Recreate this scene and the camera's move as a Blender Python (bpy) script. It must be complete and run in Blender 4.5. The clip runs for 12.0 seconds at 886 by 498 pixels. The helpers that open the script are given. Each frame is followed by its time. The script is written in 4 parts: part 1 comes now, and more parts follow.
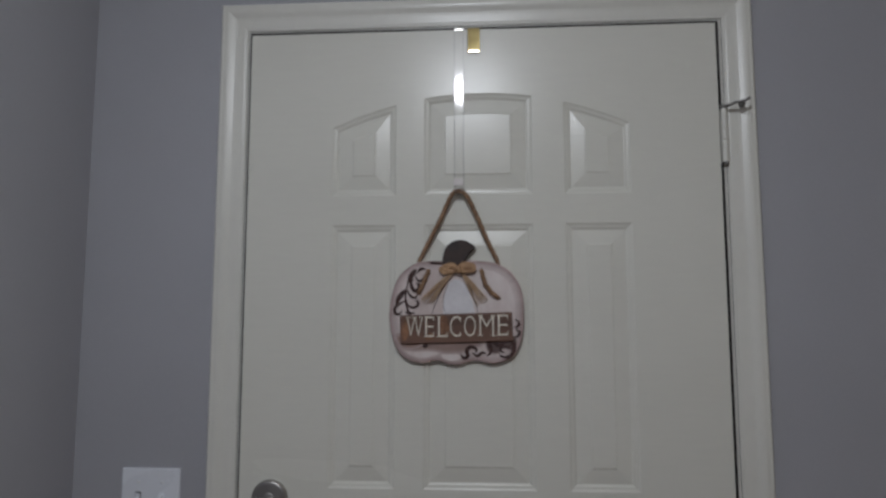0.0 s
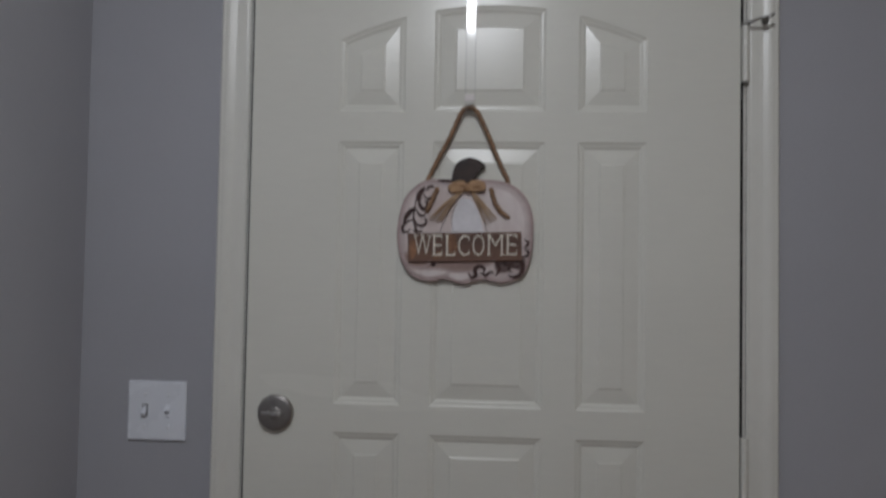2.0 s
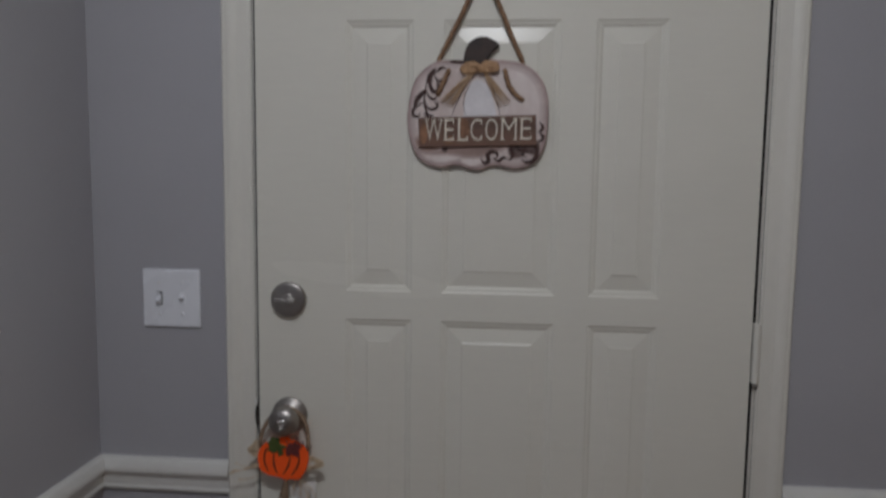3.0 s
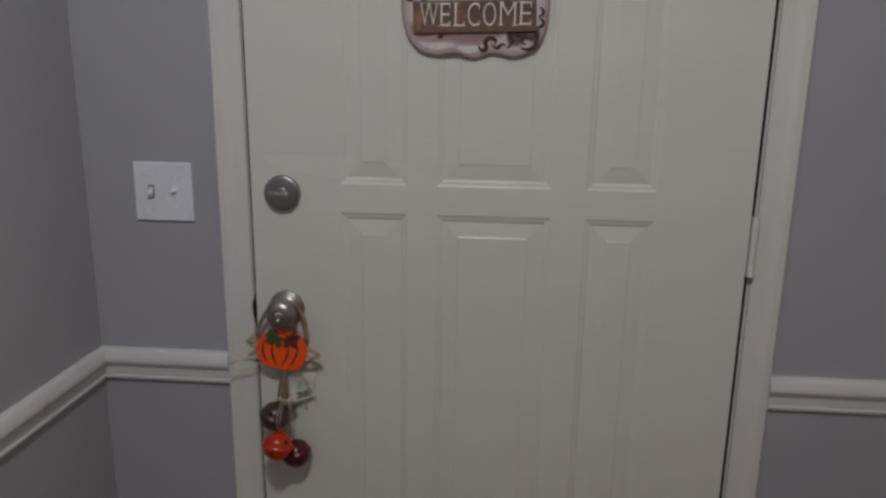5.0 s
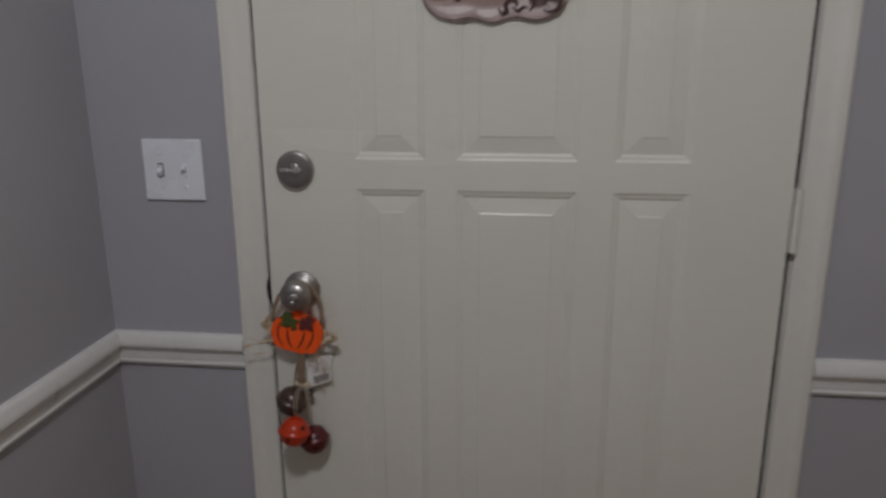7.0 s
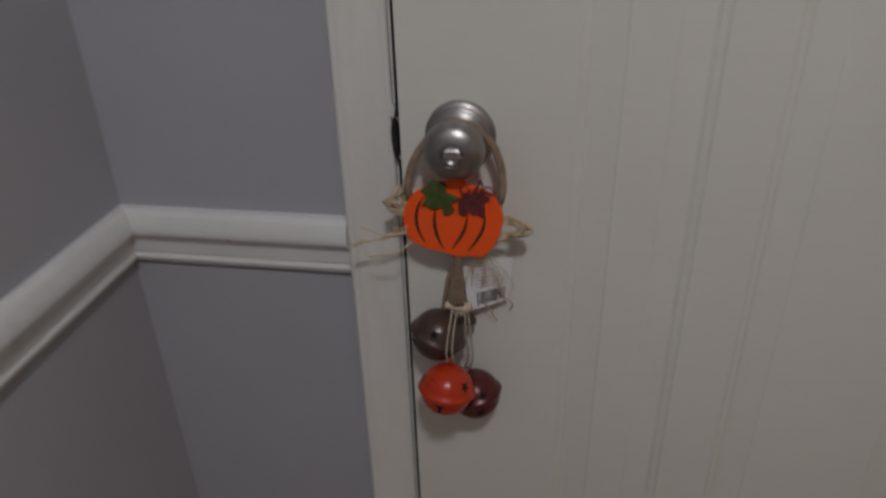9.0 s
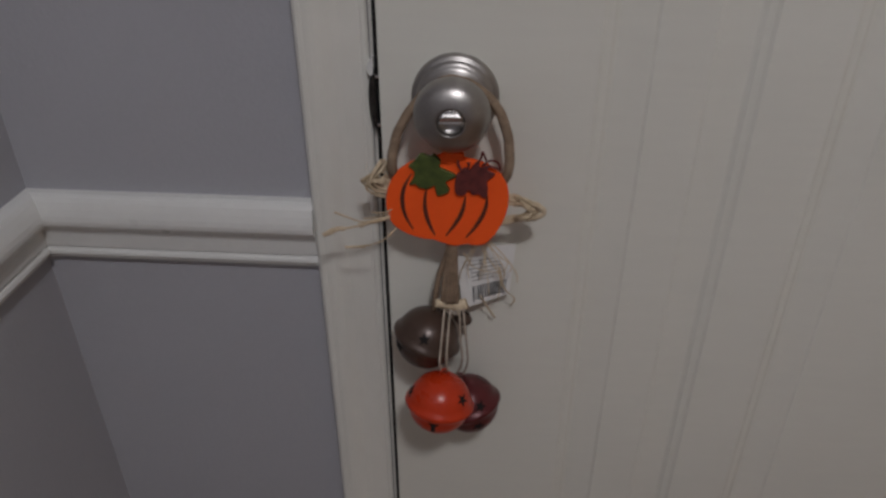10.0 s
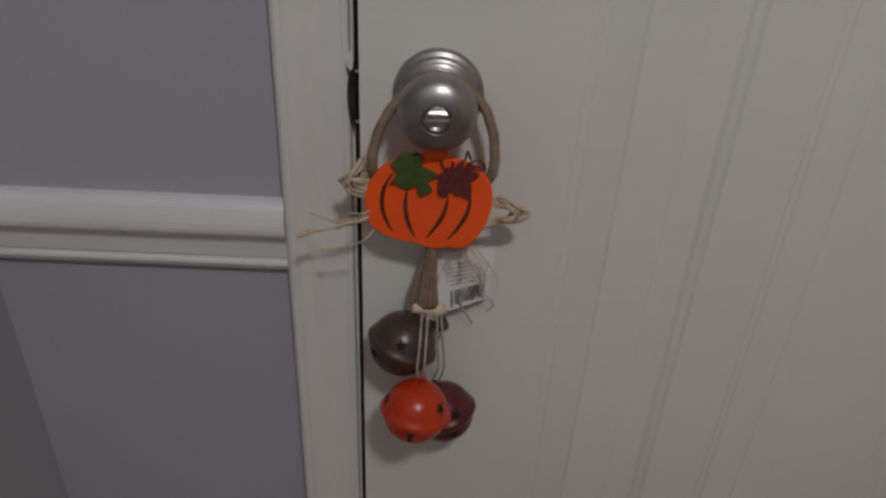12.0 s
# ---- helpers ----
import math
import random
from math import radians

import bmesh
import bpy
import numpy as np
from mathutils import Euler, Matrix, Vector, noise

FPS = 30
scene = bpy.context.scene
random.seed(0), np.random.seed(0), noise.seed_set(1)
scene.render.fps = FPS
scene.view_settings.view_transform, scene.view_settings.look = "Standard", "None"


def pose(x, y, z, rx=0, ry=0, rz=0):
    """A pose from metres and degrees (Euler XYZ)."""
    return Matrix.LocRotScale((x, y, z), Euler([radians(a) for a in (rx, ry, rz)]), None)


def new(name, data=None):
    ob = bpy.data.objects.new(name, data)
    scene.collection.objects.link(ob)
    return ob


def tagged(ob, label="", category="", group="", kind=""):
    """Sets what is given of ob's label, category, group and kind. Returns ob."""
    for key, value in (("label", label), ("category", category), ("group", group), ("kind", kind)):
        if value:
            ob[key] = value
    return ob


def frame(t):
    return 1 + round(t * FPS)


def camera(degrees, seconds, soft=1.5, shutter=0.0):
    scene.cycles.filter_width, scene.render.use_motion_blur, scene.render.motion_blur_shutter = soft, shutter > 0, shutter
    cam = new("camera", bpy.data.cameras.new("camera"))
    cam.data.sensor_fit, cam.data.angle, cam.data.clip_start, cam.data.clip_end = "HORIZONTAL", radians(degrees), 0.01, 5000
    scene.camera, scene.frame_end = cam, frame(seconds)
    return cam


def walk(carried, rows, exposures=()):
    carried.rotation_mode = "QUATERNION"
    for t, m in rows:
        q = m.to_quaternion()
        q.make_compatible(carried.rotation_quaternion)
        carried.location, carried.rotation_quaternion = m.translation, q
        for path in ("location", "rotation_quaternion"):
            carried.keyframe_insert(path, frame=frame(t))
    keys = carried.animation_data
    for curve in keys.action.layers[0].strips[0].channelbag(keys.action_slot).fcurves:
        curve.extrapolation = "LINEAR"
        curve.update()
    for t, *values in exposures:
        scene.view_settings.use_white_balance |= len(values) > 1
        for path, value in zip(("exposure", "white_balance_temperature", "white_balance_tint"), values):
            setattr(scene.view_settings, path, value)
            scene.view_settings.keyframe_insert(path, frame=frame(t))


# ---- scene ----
cam = camera(62.48, 12.0, soft=2.7, shutter=0.8)
PATH = [
    (0, 0.0235, -1.3832, 1.4408, 96.54, 0.02, 3.92),
    (0.5, 0.0214, -1.3796, 1.4318, 95.97, -0.32, 3.86),
    (1, 0.0122, -1.3752, 1.4200, 95.05, -0.66, 3.94),
    (1.5, 0.0094, -1.3730, 1.4120, 93.88, -0.82, 3.82),
    (2, 0.0047, -1.3601, 1.3996, 91.94, -0.99, 3.79),
    (2.5, 0.0021, -1.3464, 1.3938, 87.70, -0.86, 4.27),
    (3, 0.0064, -1.3348, 1.3723, 84.17, -0.72, 4.85),
    (3.5, 0.0063, -1.3207, 1.3680, 81.00, -0.75, 5.01),
    (3.7, 0.0099, -1.3205, 1.3667, 79.82, -0.56, 5.20),
    (5.5, 0.0109, -1.3169, 1.3510, 76.20, -0.82, 4.61),
    (6, 0.0173, -1.3223, 1.3419, 76.84, -0.59, 4.66),
    (6.5, 0.0175, -1.3141, 1.3376, 76.34, -0.46, 4.61),
    (6.7, 0.0239, -1.2984, 1.3373, 75.86, -0.29, 5.21),
    (8.3, -0.1417, -0.8694, 1.2459, 67.07, 3.87, 12.67),
    (8.5, -0.1972, -0.7972, 1.2237, 64.82, 3.33, 11.64),
    (9, -0.2986, -0.6611, 1.1586, 60.72, 1.45, 9.29),
    (9.5, -0.3464, -0.5737, 1.1136, 59.36, -0.33, 4.41),
    (10, -0.3630, -0.5501, 1.1074, 58.47, 0.16, 4.37),
    (10.5, -0.3716, -0.5442, 1.1026, 59.06, -0.86, 3.18),
    (11, -0.3713, -0.5391, 1.0973, 59.06, -1.53, 2.64),
    (11.5, -0.3827, -0.5358, 1.0955, 58.92, -2.13, 1.70),
    (12, -0.3945, -0.5343, 1.0938, 58.98, -2.46, 0.62),
]
EXPOSURES = [(0, -0.18, 6190, 8), (2.5, -0.15, 6320, 9), (3.5, -0.10, 6440, 10.5), (5.5, 0.05, 6520, 11), (6.7, 0.06, 6550, 11), (8.5, 0.09, 6540, 12), (9.5, 0.21, 6530, 12.5), (12, 0.25, 6510, 12)]
walk(cam, [(t, pose(*p)) for t, *p in PATH], EXPOSURES)

# ---- world and light ----
LAMP = Vector((-0.06, -1.37, 2.33))          # ceiling dome, just behind and above the first standpoint
world = bpy.data.worlds.new("world")
scene.world = world
world.use_nodes = True
world.node_tree.nodes["Background"].inputs["Color"].default_value = (0.01, 0.011, 0.013, 1)
world.node_tree.nodes["Background"].inputs["Strength"].default_value = 0.2
LAMP_STRENGTH = 125.0


# ---- materials ----
def material(name, colour, rough=0.5, metal=0.0, spec=0.5, vary=0.06, scale=6.0, fine=90.0, bump=0.1, bump_mm=0.3, stretch=(1, 1, 1),
             colour_b=None, emission=None, sheen=0.0, coat=0.0, rough_vary=0.08):
    """Principled surface with large blotches, fine grain in colour and roughness, and a fine relief."""
    m = bpy.data.materials.new(name)
    m.use_nodes = True
    nt = m.node_tree
    b = nt.nodes["Principled BSDF"]
    tc = nt.nodes.new("ShaderNodeTexCoord")
    mp = nt.nodes.new("ShaderNodeMapping")
    mp.inputs["Scale"].default_value = stretch
    nt.links.new(tc.outputs["Object"], mp.inputs["Vector"])
    big = nt.nodes.new("ShaderNodeTexNoise")
    big.inputs["Scale"].default_value, big.inputs["Detail"].default_value = scale, 4
    small = nt.nodes.new("ShaderNodeTexNoise")
    small.inputs["Scale"].default_value, small.inputs["Detail"].default_value = fine, 5
    for n in (big, small):
        nt.links.new(mp.outputs["Vector"], n.inputs["Vector"])
    mix = nt.nodes.new("ShaderNodeMath")
    mix.operation = "MULTIPLY_ADD"
    nt.links.new(small.outputs["Fac"], mix.inputs[0])
    mix.inputs[1].default_value = 0.4
    nt.links.new(big.outputs["Fac"], mix.inputs[2])
    ramp = nt.nodes.new("ShaderNodeValToRGB")
    ramp.color_ramp.interpolation = "EASE"
    ramp.color_ramp.elements[0].position, ramp.color_ramp.elements[1].position = 0.38, 1.0
    c2 = colour_b or tuple(c * (1 - 2 * vary) for c in colour)
    c1 = colour if colour_b else tuple(min(1, c * (1 + vary)) for c in colour)
    ramp.color_ramp.elements[0].color, ramp.color_ramp.elements[1].color = (*c2, 1), (*c1, 1)
    nt.links.new(mix.outputs[0], ramp.inputs["Fac"])
    nt.links.new(ramp.outputs["Color"], b.inputs["Base Color"])
    rr = nt.nodes.new("ShaderNodeMapRange")
    rr.inputs["From Min"].default_value, rr.inputs["From Max"].default_value = 0.1, 0.9
    rr.inputs["To Min"].default_value, rr.inputs["To Max"].default_value = max(0.02, rough - rough_vary), min(1, rough + rough_vary)
    nt.links.new(big.outputs["Fac"], rr.inputs["Value"])
    nt.links.new(rr.outputs["Result"], b.inputs["Roughness"])
    b.inputs["Metallic"].default_value, b.inputs["Specular IOR Level"].default_value = metal, spec
    b.inputs["Sheen Weight"].default_value, b.inputs["Coat Weight"].default_value = sheen, coat
    if bump:
        bp = nt.nodes.new("ShaderNodeBump")
        bp.inputs["Strength"].default_value, bp.inputs["Distance"].default_value = bump, bump_mm / 1000
        nt.links.new(small.outputs["Fac"], bp.inputs["Height"])
        nt.links.new(bp.outputs["Normal"], b.inputs["Normal"])
    if emission:
        b.inputs["Emission Color"].default_value, b.inputs["Emission Strength"].default_value = (*emission[:3], 1), emission[3]
    return m


WALL = material("grey_wall_paint", (0.403, 0.404, 0.431), 0.62, vary=0.025, scale=2.5, fine=260, bump=0.35, bump_mm=0.8, spec=0.35)
WARM_BOUNCE = material("warm_bounce_paint", (0.85, 0.74, 0.60), 0.65, vary=0.025, scale=2.5, fine=260, bump=0.3, bump_mm=0.8, spec=0.35)
CEILING = material("ceiling_paint", (0.78, 0.78, 0.77), 0.9, vary=0.02, scale=3, fine=120, bump=0.5, bump_mm=1.5)
FLOOR = material("floor_wood", (0.30, 0.19, 0.12), 0.4, colour_b=(0.16, 0.09, 0.055), scale=3, fine=40, stretch=(1, 0.08, 1), bump=0.1)
DOOR = material("door_paint", (0.735, 0.725, 0.655), 0.26, spec=0.36, vary=0.02, scale=3, fine=120, bump=0.16, bump_mm=0.5, rough_vary=0.04, stretch=(0.14, 1, 1))
TRIM = material("trim_paint", (0.74, 0.73, 0.67), 0.32, vary=0.025, scale=5, fine=90, bump=0.14, bump_mm=0.4, stretch=(1, 1, 0.4), rough_vary=0.05)
RAIL = material("rail_paint", (0.70, 0.70, 0.675), 0.3, vary=0.03, scale=7, fine=80, bump=0.15, bump_mm=0.4)
JAMB = material("jamb_paint", (0.70, 0.69, 0.64), 0.35, vary=0.05, scale=8, fine=90)
# near-black that puts the door gap's shade into a colour
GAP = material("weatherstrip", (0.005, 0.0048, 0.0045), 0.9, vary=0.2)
PLASTIC = material("white_plastic", (0.80, 0.825, 0.88), 0.28, vary=0.015, scale=12, fine=200, bump=0.03)
SLOT = material("dark_slot", (0.02, 0.02, 0.022), 0.6, vary=0.2)
NICKEL = material("satin_nickel", (0.40, 0.38, 0.362), 0.36, metal=1.0, vary=0.08, scale=40, fine=600, bump=0.05, bump_mm=0.05, rough_vary=0.06)
CHROME = material("bright_steel", (0.85, 0.83, 0.80), 0.24, metal=1.0, vary=0.06, scale=60, fine=500, bump=0.04, bump_mm=0.05)
BUTTON = material("polished_nickel", (0.62, 0.60, 0.58), 0.27, metal=1.0, vary=0.06, scale=60, fine=500, bump=0.04, bump_mm=0.05)
STEEL = material("worn_steel", (0.30, 0.29, 0.275), 0.42, metal=0.9, vary=0.2, scale=60, fine=400)
OLD_STRIKE = material("tarnished_metal", (0.05, 0.046, 0.042), 0.45, metal=0.6, vary=0.3, scale=90, fine=500)
BRASS = material("polished_brass", (0.27, 0.215, 0.10), 0.13, metal=1.0, vary=0.08, scale=30, fine=300, bump=0.03)
SIGN_WHITE = material("whitewashed_wood", (0.75, 0.68, 0.66), 0.6, colour_b=(0.56, 0.46, 0.43), scale=11, fine=110, stretch=(1, 1, 0.5), bump=0.25, bump_mm=0.5)
SIGN_MID = material("white_painted_lobe", (0.72, 0.70, 0.72), 0.55, vary=0.08, scale=18, fine=120, bump=0.2)
SIGN_DARK = material("dark_brown_paint", (0.035, 0.019, 0.015), 0.6, vary=0.3, scale=40, fine=200)
SIGN_INK = material("brown_scroll_paint", (0.055, 0.022, 0.018), 0.6, vary=0.25, scale=50, fine=200)
SIGN_BAR = material("brown_plank", (0.185, 0.098, 0.066), 0.55, colour_b=(0.085, 0.047, 0.034), scale=16, fine=90, stretch=(0.3, 1, 2.2), bump=0.3, bump_mm=0.5)
LETTER = material("cream_letters", (0.80, 0.75, 0.64), 0.55, vary=0.1, scale=60, fine=200)
ROPE = material("jute_rope", (0.338, 0.206, 0.119), 0.85, colour_b=(0.14, 0.08, 0.046), scale=120, fine=500, bump=0.5, bump_mm=0.6)
JUTE = material("jute_cord", (0.30, 0.215, 0.145), 0.85, colour_b=(0.17, 0.115, 0.075), scale=110, fine=500, bump=0.5, bump_mm=0.5)
RAFFIA = material("raffia", (0.74, 0.62, 0.45), 0.6, colour_b=(0.50, 0.38, 0.23), scale=60, fine=300, stretch=(1, 1, 0.3), bump=0.3)
RAFFIA_BOW = material("tan_raffia", (0.52, 0.33, 0.18), 0.65, colour_b=(0.28, 0.155, 0.08), scale=70, fine=300, bump=0.4)
ORANGE = material("orange_foam", (0.98, 0.110, 0.013), 0.75, vary=0.025, scale=30, fine=350, bump=0.2, bump_mm=0.3, spec=0.3)
FOAM_LINE = material("brown_marker", (0.10, 0.020, 0.008), 0.7, vary=0.2, scale=80)
GREEN = material("green_glitter_foam", (0.085, 0.115, 0.022), 0.6, colour_b=(0.035, 0.055, 0.010), scale=150, fine=900, bump=0.8, bump_mm=0.6)
MAROON = material("maroon_glitter_foam", (0.17, 0.032, 0.028), 0.6, colour_b=(0.075, 0.013, 0.013), scale=150, fine=900, bump=0.8, bump_mm=0.6)
BELL_ORANGE = material("orange_enamel", (0.50, 0.036, 0.007), 0.3, spec=0.4, metal=0.0, vary=0.05, scale=30, fine=200, bump=0.05)
BELL_BROWN = material("brown_enamel", (0.082, 0.050, 0.037), 0.33, metal=0.2, vary=0.1, scale=30, fine=200, bump=0.06)
BELL_MAROON = material("maroon_enamel", (0.105, 0.016, 0.018), 0.3, metal=0.2, vary=0.1, scale=30, fine=200, bump=0.06)
HOLE = material("hole_shade", (0.008, 0.005, 0.004), 0.9, vary=0.2)
PAPER = material("tag_paper", (0.80, 0.79, 0.77), 0.65, vary=0.02, scale=20, fine=200)
STRING = material("pale_string", (0.50, 0.43, 0.35), 0.8, colour_b=(0.33, 0.27, 0.21), scale=150, fine=500, bump=0.4)
INK = material("black_print", (0.02, 0.02, 0.022), 0.7, vary=0.2)
DIFFUSER = material("lamp_glass", (0.9, 0.9, 0.9), 0.3, emission=(0.955, 0.962, 1.0, LAMP_STRENGTH))

CLEAR = bpy.data.materials.new("clear_plastic")
CLEAR.use_nodes = True
_t = CLEAR.node_tree
_t.nodes.remove(_t.nodes["Principled BSDF"])
_see, _shine, _mix = _t.nodes.new("ShaderNodeBsdfTransparent"), _t.nodes.new("ShaderNodeBsdfGlossy"), _t.nodes.new("ShaderNodeMixShader")
_see.inputs["Color"].default_value = (1.0, 1.0, 1.0, 1)
_shine.inputs["Roughness"].default_value, _mix.inputs["Fac"].default_value = 0.07, 0.02
_t.links.new(_see.outputs[0], _mix.inputs[1])
_t.links.new(_shine.outputs[0], _mix.inputs[2])
_t.links.new(_mix.outputs[0], _t.nodes["Material Output"].inputs["Surface"])


# ---- builders ----
def finish(bm, name, mat, smooth=False):
    bmesh.ops.recalc_face_normals(bm, faces=bm.faces)
    me = bpy.data.meshes.new(name)
    bm.to_mesh(me)
    bm.free()
    me.materials.append(mat)
    if smooth:
        for p in me.polygons:
            p.use_smooth = True
    return me


def part(name, bm, mat, parent=None, label="", smooth=False):
    """Links a bmesh as one mesh object, under a thing or a part."""
    ob = new(name, finish(bm, name, mat, smooth))
    if parent:
        ob.parent = parent
        ob.matrix_parent_inverse = Matrix() if parent.parent else parent.matrix_basis.inverted()
    return tagged(ob, label)


def empty(name, at, label, category, group="", kind=""):
    ob = new(name)
    ob.empty_display_size = 0.02
    ob.location = at
    return tagged(ob, label, category, group, kind)


def box(lo, hi, bevel=0.0, seg=2, bm=None):
    bm = bm or bmesh.new()
    c = [(a + b) / 2 for a, b in zip(lo, hi)]
    s = [b - a for a, b in zip(lo, hi)]
    got = bmesh.ops.create_cube(bm, size=1.0, matrix=Matrix.LocRotScale(c, None, s))
    if bevel:
        edges = list({e for v in got["verts"] for e in v.link_edges})
        bmesh.ops.bevel(bm, geom=edges, offset=bevel, segments=seg, affect="EDGES", profile=0.6)
    return bm


def sweep_profile(points, ends, bm=None):
    """A moulding: the cross-section's points, each carried from ends[0](p) to ends[1](p)."""
    bm = bm or bmesh.new()
    rows = [[bm.verts.new(f(p)) for p in points] for f in ends]
    n = len(points)
    for i in range(n):
        j = (i + 1) % n
        bm.faces.new((rows[0][i], rows[0][j], rows[1][j], rows[1][i]))
    for r in rows:
        bm.faces.new(r)
    return bm


def curve_points(ctrl, steps=6, closed=False):
    """Catmull-Rom through the control points."""
    pts = [Vector(p) for p in ctrl]
    n = len(pts)
    out = []
    for i in range(n if closed else n - 1):
        p0 = pts[(i - 1) % n] if closed or i > 0 else pts[0] * 2 - pts[1]
        p1, p2 = pts[i], pts[(i + 1) % n]
        p3 = pts[(i + 2) % n] if closed or i + 2 < n else pts[-1] * 2 - pts[-2]
        for k in range(steps):
            t = k / steps
            out.append(0.5 * (2 * p1 + (p2 - p0) * t + (2 * p0 - 5 * p1 + 4 * p2 - p3) * t * t + (3 * p1 - p0 - 3 * p2 + p3) * t ** 3))
    if not closed:
        out.append(pts[-1])
    return out


def tube(ctrl, radius, sides=8, steps=6, strands=0, pitch=0.02, flat=1.0, taper=None, wobble=0.0, lay=0.16, bm=None):
    """A cord along smoothed control points; strands > 0 gives it the lay of a twisted rope, flat < 1 makes it a ribbon."""
    bm = bm or bmesh.new()
    pts = curve_points(ctrl, steps)
    along, rings = 0.0, []
    up = Vector((0, -1, 0))
    for i, p in enumerate(pts):
        a, b = pts[max(i - 1, 0)], pts[min(i + 1, len(pts) - 1)]
        d = (b - a).normalized()
        side = d.cross(up)
        side = side.normalized() if side.length > 1e-4 else Vector((1, 0, 0))
        top = side.cross(d).normalized()
        if i:
            along += (p - pts[i - 1]).length
        f = i / (len(pts) - 1)
        r0 = radius * (taper(f) if taper else 1)
        if wobble:
            r0 *= 1 + wobble * noise.noise(p * 140)
        ring = []
        for k in range(sides):
            th = 2 * math.pi * k / sides
            r = r0 * (1 + (lay * math.cos(strands * th - 2 * math.pi * along / pitch) if strands else 0))
            ring.append(bm.verts.new(p + side * r * math.cos(th) + top * r * flat * math.sin(th)))
        rings.append(ring)
    for r1, r2 in zip(rings, rings[1:]):
        for k in range(sides):
            j = (k + 1) % sides
            bm.faces.new((r1[k], r1[j], r2[j], r2[k]))
    bm.faces.new(rings[0])
    bm.faces.new(rings[-1])
    return bm


def lathe(profile, centre, axis=Vector((0, -1, 0)), segments=48, bm=None):
    """Turns (radius, along) pairs round an axis through centre."""
    bm = bm or bmesh.new()
    q = Vector((0, 0, 1)).rotation_difference(axis)
    rings = []
    for r, h in profile:
        if r < 1e-6:
            rings.append([bm.verts.new(Vector(centre) + q @ Vector((0, 0, h)))])
        else:
            rings.append([bm.verts.new(Vector(centre) + q @ Vector((r * math.cos(2 * math.pi * k / segments), r * math.sin(2 * math.pi * k / segments), h))) for k in range(segments)])
    for a, b in zip(rings, rings[1:]):
        for k in range(segments):
            j = (k + 1) % segments
            if len(a) == 1 and len(b) == 1:
                continue
            if len(a) == 1:
                bm.faces.new((a[0], b[j], b[k]))
            elif len(b) == 1:
                bm.faces.new((a[k], a[j], b[0]))
            else:
                bm.faces.new((a[k], a[j], b[j], b[k]))
    return bm


def board(outline, front, back, rounding=0.002, bm=None):
    """A board cut to an outline of (x, z) pairs, standing in the xz plane, with a rounded front rim."""
    bm = bm or bmesh.new()
    pts = [Vector((p[0], p[1])) for p in outline]
    n = len(pts)
    area = sum(pts[i].x * pts[(i + 1) % n].y - pts[(i + 1) % n].x * pts[i].y for i in range(n))
    turn = 1 if area > 0 else -1
    inward = []
    for i in range(n):
        d = (pts[(i + 1) % n] - pts[i - 1]).normalized()
        inward.append(Vector((-d.y, d.x)) * turn)
    layers = [(0, back)] + [(rounding * (1 - math.cos(a)), front + rounding * (1 - math.sin(a))) for a in (0, 0.4, 0.8, 1.2, math.pi / 2)]
    rings = [[bm.verts.new((p.x + v.x * d, y, p.y + v.y * d)) for p, v in zip(pts, inward)] for d, y in layers]
    for a, b in zip(rings, rings[1:]):
        for k in range(n):
            j = (k + 1) % n
            bm.faces.new((a[k], a[j], b[j], b[k]))
    for ring in (rings[0], rings[-1]):
        edges = [bm.edges.get((ring[k], ring[(k + 1) % n])) for k in range(n)]
        bmesh.ops.triangle_fill(bm, edges=edges, use_beauty=True)
    return bm


def mm(points, origin):
    """(x, z) pairs in millimetres round an origin, as metres."""
    return [(origin[0] + x / 1000, origin[1] + z / 1000) for x, z in points]


# ---- the room ----
WALL_Y, WEST, EAST, SOUTH, CEIL, THICK = 0.014, -0.787, 1.95, -2.8, 2.44, 0.13
OPEN_L, OPEN_R, OPEN_T = -0.4725, 0.4745, 2.052      # rough opening, hidden under the casing


def structure(name, bm, mat, label, category):
    return tagged(part(name, bm, mat), label, category, kind="structure")


bm = box((WEST - THICK, WALL_Y, 0), (OPEN_L, WALL_Y + THICK, CEIL))
box((OPEN_R, WALL_Y, 0), (EAST + THICK, WALL_Y + THICK, CEIL), bm=bm)
box((OPEN_L, WALL_Y, OPEN_T), (OPEN_R, WALL_Y + THICK, CEIL), bm=bm)
structure("wall_north", bm, WALL, "pale lavender-grey painted wall with a door opening", "wall")
structure("wall_west", box((WEST - THICK, SOUTH, 0), (WEST, WALL_Y, CEIL)), WALL, "pale lavender-grey painted side wall", "wall")
# east wall is unseen; its cream is picked to throw warm light westwards
structure("wall_east", box((EAST, SOUTH, 0), (EAST + THICK, WALL_Y, CEIL)), WARM_BOUNCE, "unseen wall, coloured cream to bounce warm light", "wall")
structure("wall_south", box((WEST - THICK, SOUTH - THICK, 0), (EAST + THICK, SOUTH, CEIL)), WALL, "plain grey painted wall", "wall")
structure("floor", box((WEST - THICK, SOUTH - THICK, -0.1), (EAST + THICK, WALL_Y + THICK + 0.05, 0)), FLOOR, "brown wooden hall floor", "floor")
structure("ceiling", box((WEST - THICK, SOUTH - THICK, CEIL), (EAST + THICK, WALL_Y + THICK, CEIL + 0.1)), CEILING, "white painted ceiling", "ceiling")
